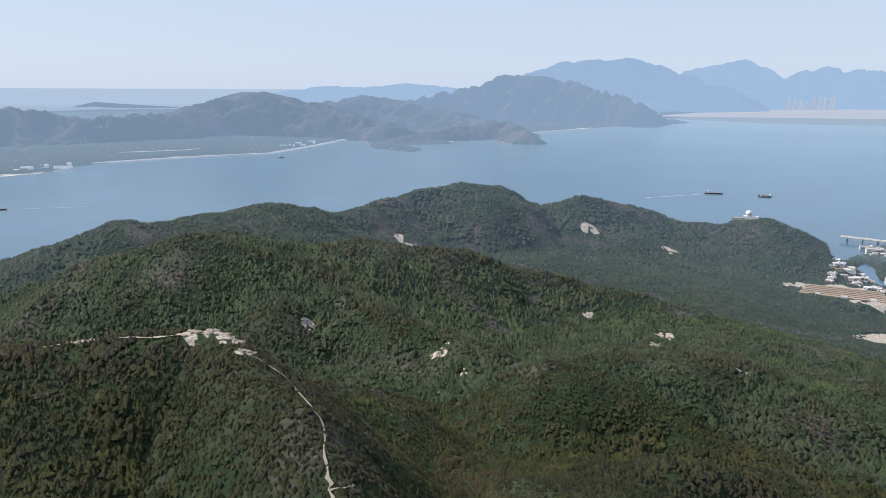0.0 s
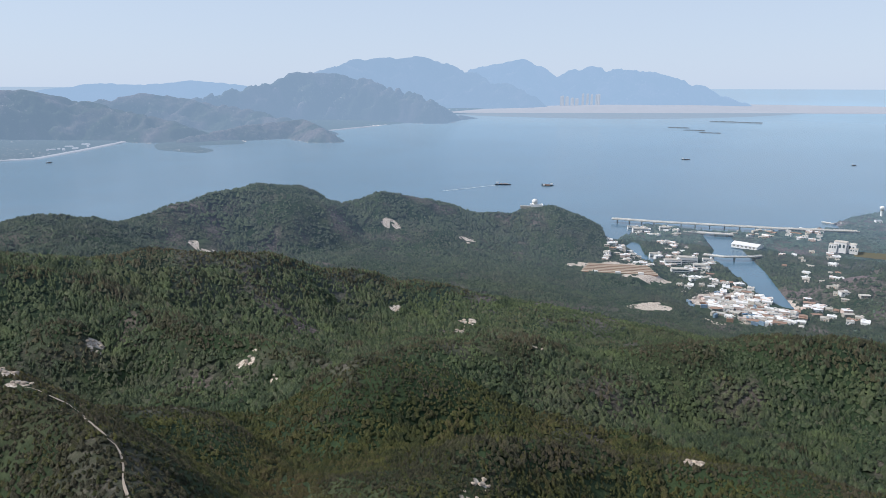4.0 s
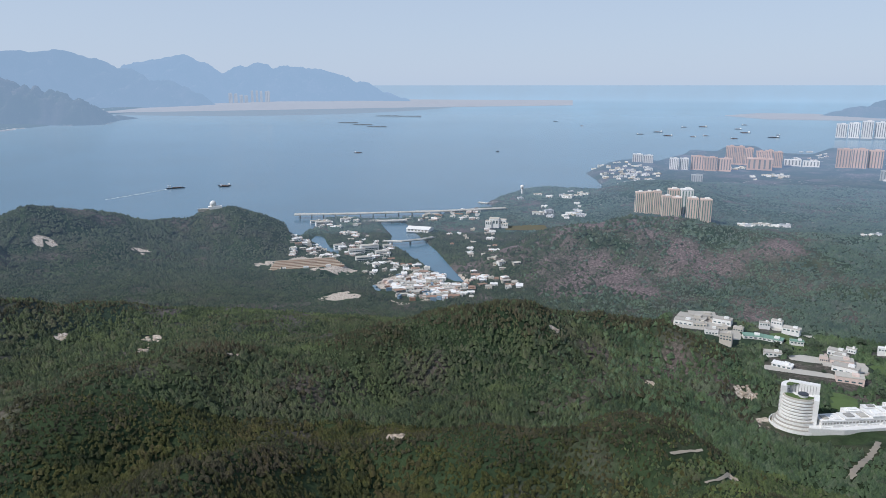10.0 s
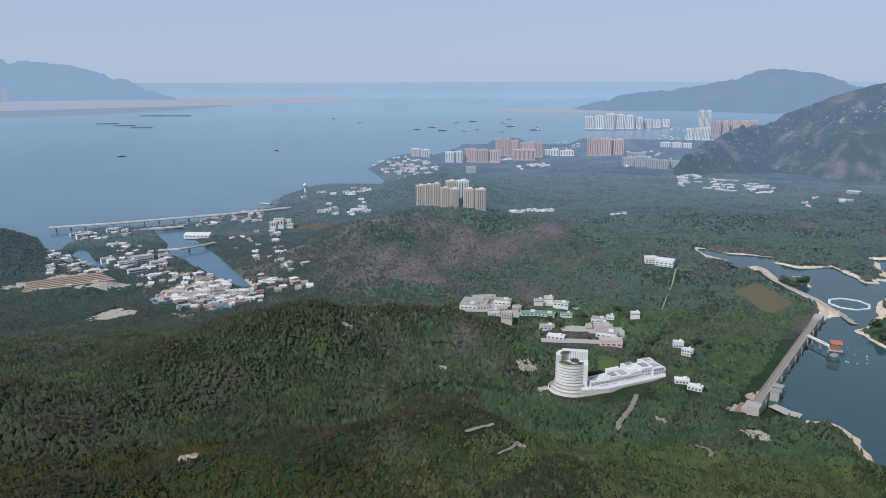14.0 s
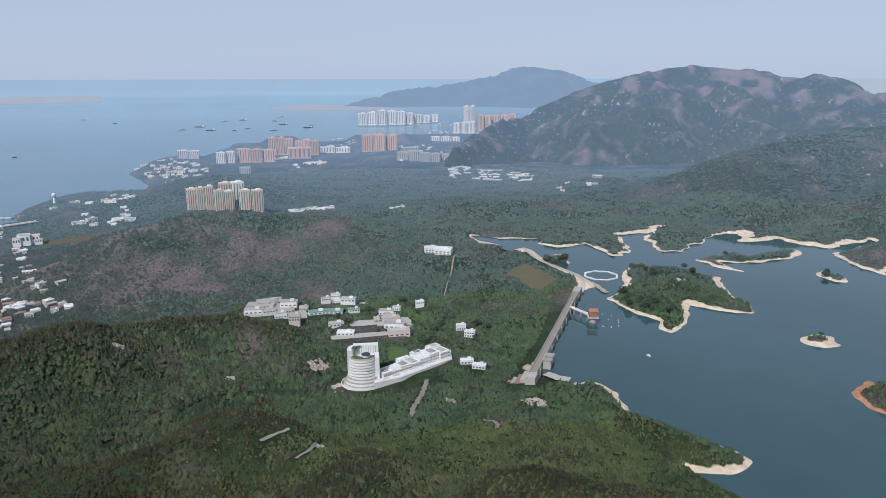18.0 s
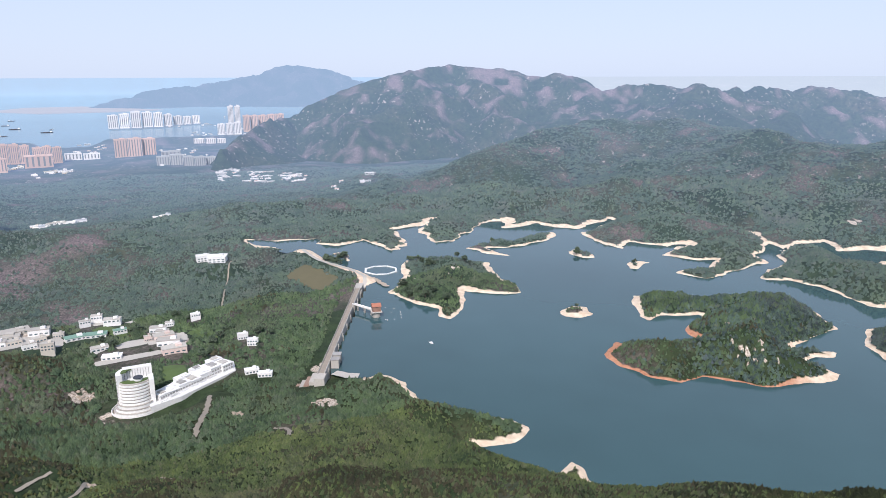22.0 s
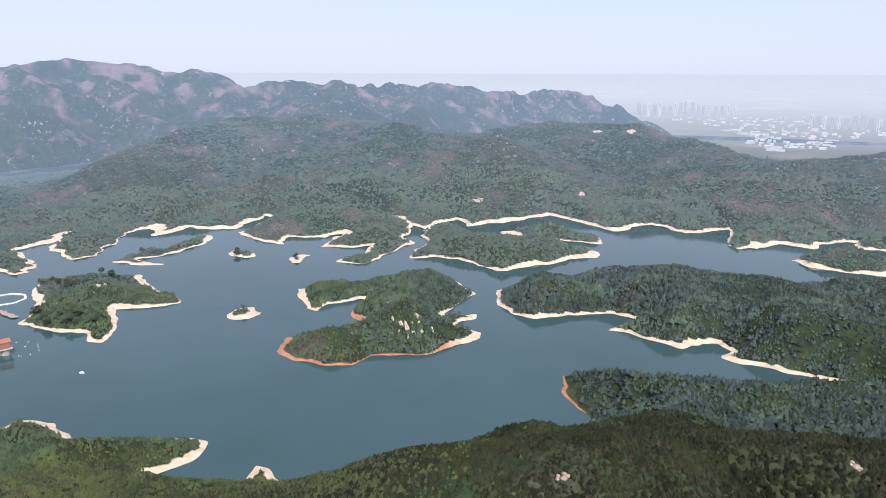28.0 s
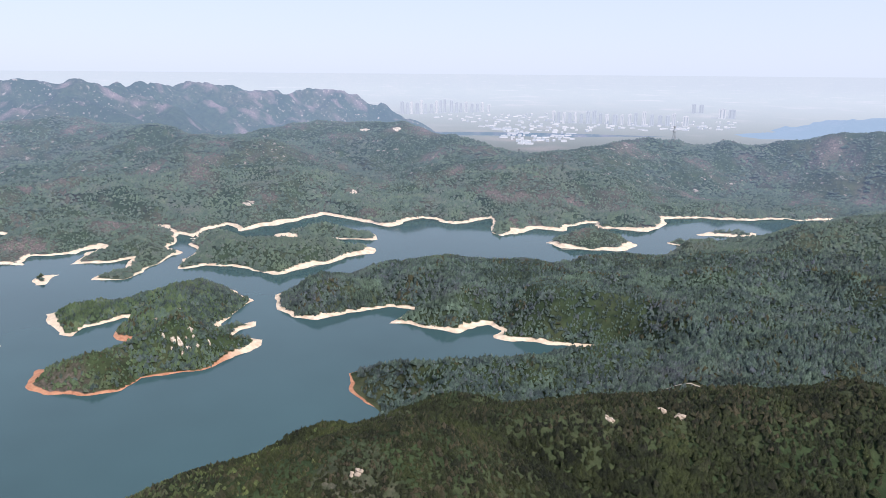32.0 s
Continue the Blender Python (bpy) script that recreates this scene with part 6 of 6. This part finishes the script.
(tsx, tsy) = BARE_B[7][:2]
terrace(tsx, tsy, facing(tsx, tsy) + 4)
ytx, yty = BARE_B[9][:2]
for k in range(70):
    a, rr = rng.uniform(0, 6.28), 82 * math.sqrt(rng.random())
    x, y = ytx + rr * math.cos(a), yty + rr * math.sin(a)
    if land(np.array([x]), np.array([y]))[2][0] > -4:
        continue
    c = thing("stacked_container", x, y, height_at(x, y), rng.uniform(0, 180), "weathered storage container in the riverside yard", "container", "containers of the yard")
    piece("box", c, 0, 0, -1, 9, 3.2, 3.6 + 2.4 * rng.randrange(2), (PALE_C, RUST, WHITE, PINK, BLUE_R)[k % 5])
    piece("door", c, 4.55, 0, 0, 0.15, 2.8, 2.4, GREYC)

# ---- ships ----
for i, (x, y, L) in enumerate(SHIPS):
    L = max(L, 18)
    t = thing("cargo_ship" if L > 30 else "work_boat", x, y, 0, (facing(x, y) + (180 if i % 3 else 10)) if i > 5 else facing(x, y) + (4 if i != 5 else 170),
              "dark low cargo ship on the calm sea" if L > 30 else "small dark work boat on the calm sea", "ship", "ships in the bay")
    wide = max(6.0, L * 0.18)
    piece("hull", t, 0, 0, -0.4, L, wide, max(2.5, L * 0.05), DARK, "hull")
    piece("deckhouse", t, -L * 0.33, 0, max(2.4, L * 0.05), L * 0.16, wide * 0.7, max(4.0, L * 0.11), WHITE)
    piece("hatch", t, L * 0.06, 0, max(2.3, L * 0.05), L * 0.45, wide * 0.6, max(1.2, L * 0.025), RUST)
    piece("mast", t, L * 0.34, 0, 2, 0.8, 0.8, max(6.0, L * 0.14), STEEL)
for a, b, w in (((838 - 30, 2205), (600, 2120), 5.0), ((-1197 - 15, 1838), (-1000, 1900), 3.0)):
    ribbon("wake", [a, ((a[0] + b[0]) / 2, (a[1] + b[1]) / 2), b], w, FOAM, "thin pale wake behind a ship", "wake", level=0.35, ragged=0.3, clear=0)
for x, y, L in RAFTS:
    t = thing("fish_raft", x, y, 0, facing(x, y) - 6, "long dark raft of fish cages on the sea", "raft", "rafts in the bay")
    piece("frame", t, 0, 0, -0.5, L * 1.1, L * 0.35, 1.8, RAFT)
    for k in range(3):
        piece("cage", t, -L * 0.35 + k * L * 0.35, 0, 1.2, L * 0.22, L * 0.25, 1.0, RAFT)

# ---- pylons on the far hills ----
for x, y, z in PYLONS:
    z = height_at(x, y)
    t = thing("pylon", x, y, z, facing(x, y) + 20, "grey steel lattice power pylon on the wooded hill", "pylon", "pylons of the power line")
    for sx_, sy_ in ((-1, -1), (1, -1), (1, 1), (-1, 1)):
        leg = piece("leg", t, sx_ * 2.6, sy_ * 2.6, -2, 0.7, 0.7, 46, STEEL)
        leg.matrix_basis = Matrix.Translation((sx_ * 4.2, sy_ * 4.2, -2)) @ pose(0, 0, 0, sy_ * 4.5, -sx_ * 4.5, 0) @ Matrix.Diagonal((0.7, 0.7, 46, 1))
    for k, w in ((30, 16), (36, 14), (42, 11)):
        piece("cross_arm", t, 0, 0, k, w, 0.7, 0.7, STEEL)
    for k in (8, 18, 27):
        piece("brace", t, 0, 0, k, 8 - k * 0.2, 8 - k * 0.2, 0.5, STEEL)

# ---- boulders on the bare crests ----
BOULDER = []
for k in range(4):
    bm = bmesh.new()
    bmesh.ops.create_icosphere(bm, subdivisions=2, radius=1)
    for v in bm.verts:
        v.co *= 1 + 0.35 * noise.noise(v.co * 1.3 + Vector((k * 7, 0, 0)))
        v.co.z *= 0.7
    me = bpy.data.meshes.new("boulder")
    bm.to_mesh(me)
    bm.free()
    me.materials.append(SOIL)
    BOULDER.append(me)
for x, y, r in BARE:
    if math.hypot(x, y) > 900:
        continue
    for k in range(7):
        a, q = rng.uniform(0, 6.28), rng.uniform(0, r)
        X, Y = x + q * math.cos(a), y + q * math.sin(a)
        s = rng.uniform(0.5, 1.4) * (1 + math.hypot(x, y) / 900)
        ob = new("boulder", BOULDER[k % 4])
        ob.matrix_basis = pose(X, Y, height_at(X, Y) + 0.1, 0, 0, rng.uniform(0, 360)) @ Matrix.Diagonal((s, s * 0.8, s * 0.8, 1))
        tagged(ob, "pale weathered granite boulder on bare soil", "boulder", "boulders on the hillsides")

for x, y, r in BARE + BARE_B:
    CLEAR.append((x, y, r * 0.85))


# ---- single trees ----
def tree(tall, wide, seed, label):
    """A tapered trunk with limbs and a crown of many small uneven clumps."""
    deal = random.Random(seed)
    t = tagged(new("tree"), label, "tree", "trees round the reservoir")
    bm = bmesh.new()
    bmesh.ops.create_cone(bm, cap_ends=True, segments=6, radius1=tall * 0.035, radius2=tall * 0.015, depth=tall * 0.6, matrix=Matrix.Translation((0, 0, tall * 0.28)))
    for k in range(4):
        a = k * 1.57 + deal.uniform(-0.4, 0.4)
        bmesh.ops.create_cone(bm, cap_ends=True, segments=4, radius1=tall * 0.014, radius2=tall * 0.006, depth=tall * 0.35,
                              matrix=Matrix.Translation((math.cos(a) * wide * 0.17, math.sin(a) * wide * 0.17, tall * 0.55)) @ Euler((0, 0.8, a)).to_matrix().to_4x4())
    part("trunk", bm, BARK, t)
    verts, faces = [], []
    for k in range(46):
        a, u, q = deal.uniform(0, 6.283), deal.uniform(-0.75, 1.0), deal.uniform(0.55, 1.0)
        ring = math.sqrt(max(0.0, 1 - u * u)) * q * wide * 0.5
        c = (math.cos(a) * ring, math.sin(a) * ring, tall * 0.62 + u * q * tall * 0.34)
        size = wide * deal.uniform(0.10, 0.19)
        i = len(verts)
        for dx, dy, dz in ((1, 0, 0), (0, 1, 0), (-1, 0, 0), (0, -1, 0), (0, 0, 0.8), (0, 0, -0.6)):
            f = size * deal.uniform(0.7, 1.3)
            verts.append((c[0] + dx * f + deal.uniform(-0.2, 0.2) * size, c[1] + dy * f + deal.uniform(-0.2, 0.2) * size, c[2] + dz * f))
        faces += [(i + j, i + (j + 1) % 4, i + 4) for j in range(4)] + [(i + (j + 1) % 4, i + j, i + 5) for j in range(4)]
    me = bpy.data.meshes.new("crown")
    me.from_pydata(verts, [], faces)
    me.materials.append(TREE_LEAF)
    crown = new("crown", me)
    crown.parent = t
    return t


TREES = [tree(9, 9, 1, "rounded dark green broadleaf tree above the reservoir"), tree(12, 8, 2, "tall dark green tree above the reservoir"),
         tree(7, 8, 3, "low spreading dark green tree above the reservoir")]
GROVES = [(699, 171, 3), (678, 137, 2), (806, 398, 2), (764, 292, 3), (739, 270, 3), (794, 271, 3), (648, 256, 2), (839, 218, 3), (855, 380, 2), (721, 234, 1), (800, 213, 2),
          (746, 169, 3), (799, 287, 2), (722, 165, 2), (854, 245, 3), (815, 250, 1), (761, 323, 2), (745, 299, 2), (691, 132, 2), (719, 119, 2), (772, 124, 3), (782, 170, 3),
          (760, 190, 2), (652, 82, 2), (1013, 58, 9), (997, 48, 9), (1017, 44, 7), (993, 60, 6), (847, -34, 3), (831, -44, 3), (817, -52, 3), (808, -60, 3), (799, -72, 3), (787, -84, 3),
          (978, -62, 3), (951, -73, 3), (926, -83, 3), (940, -127, 3), (934, -138, 2), (1114, -164, 3), (1090, -190, 3), (740, -232, 1), (923, -376, 2), (1000, -316, 3)]
for gx, gy, count in GROVES:
    for k in range(count):
        X, Y = gx + rng.uniform(-9, 9) * (count > 1), gy + rng.uniform(-9, 9) * (count > 1)
        h, sd, sea = land(np.array([X]), np.array([Y]))
        if sd[0] < 1.5:
            continue
        ob = copy_thing(TREES[rng.randrange(3)], pose(X, Y, float(h[0]) - 0.3, 0, 0, rng.uniform(0, 360)))
        f = rng.uniform(0.7, 1.15) * (1.0 if count > 2 else 0.62)
        ob.scale = (f, f, f * rng.uniform(0.85, 1.1))
for base in TREES:
    remove(base)


# ---- the far shore: road, beaches, sheds ----
def far_line(name, pts, z, width, mat, label, category):
    bm = bmesh.new()
    rows = []
    for i, (x, y) in enumerate(pts):
        a, c = pts[max(i - 1, 0)], pts[min(i + 1, len(pts) - 1)]
        m = math.hypot(c[0] - a[0], c[1] - a[1])
        px, py = -(c[1] - a[1]) / m * width / 2, (c[0] - a[0]) / m * width / 2
        row = []
        for s, zz in ((-1, z), (1, z), (1, z - 6), (-1, z - 6)):
            X, Y, Z = warp(np.array([x + s * px]), np.array([y + s * py]), np.array([float(zz)]))
            row.append(bm.verts.new((float(X[0]), float(Y[0]), float(Z[0]))))
        rows.append(row)
    for p, q in zip(rows, rows[1:]):
        for k in range(4):
            bm.faces.new((p[k], q[k], q[(k + 1) % 4], p[(k + 1) % 4]))
    bmesh.ops.recalc_face_normals(bm, faces=bm.faces[:])
    return tagged(part(name, bm, mat, None), label, category, "", "structure")


far_line("island_road", ISLAND_ROAD, 16, 13, F_WHITE, "pale elevated road along the island shore", "road")
for pts in (ISLAND_BEACH, ISLAND_BEACH_B, ISLAND_BEACH_C):
    far_line("island_beach", pts, 4, 34, F_SAND, "pale sandy strip on the far shore", "beach")


# ---- woods planted round it all ----
plant("shrubs", -37, 178, 150, 300, 1.3, 2.4, 1.4, "dense low green shrubs on the near hilltops", 1, (SHRUB, LUSH_LIT, DARK_SHRUB, DRY_SHRUB))
plant("shrubs", -37, 178, 300, 480, 1.9, 3.4, 2.1, "dense green shrubs on the near hillsides", 4, (SHRUB, LUSH_LIT, DARK_SHRUB, DRY_SHRUB))
plant("woods", -37, 178, 480, 900, 2.7, 4.8, 3.0, "dense green woods on the slopes and islands", 2, (DEEP_WOOD, WOOD, DARK_WOOD, DRY_SHRUB))
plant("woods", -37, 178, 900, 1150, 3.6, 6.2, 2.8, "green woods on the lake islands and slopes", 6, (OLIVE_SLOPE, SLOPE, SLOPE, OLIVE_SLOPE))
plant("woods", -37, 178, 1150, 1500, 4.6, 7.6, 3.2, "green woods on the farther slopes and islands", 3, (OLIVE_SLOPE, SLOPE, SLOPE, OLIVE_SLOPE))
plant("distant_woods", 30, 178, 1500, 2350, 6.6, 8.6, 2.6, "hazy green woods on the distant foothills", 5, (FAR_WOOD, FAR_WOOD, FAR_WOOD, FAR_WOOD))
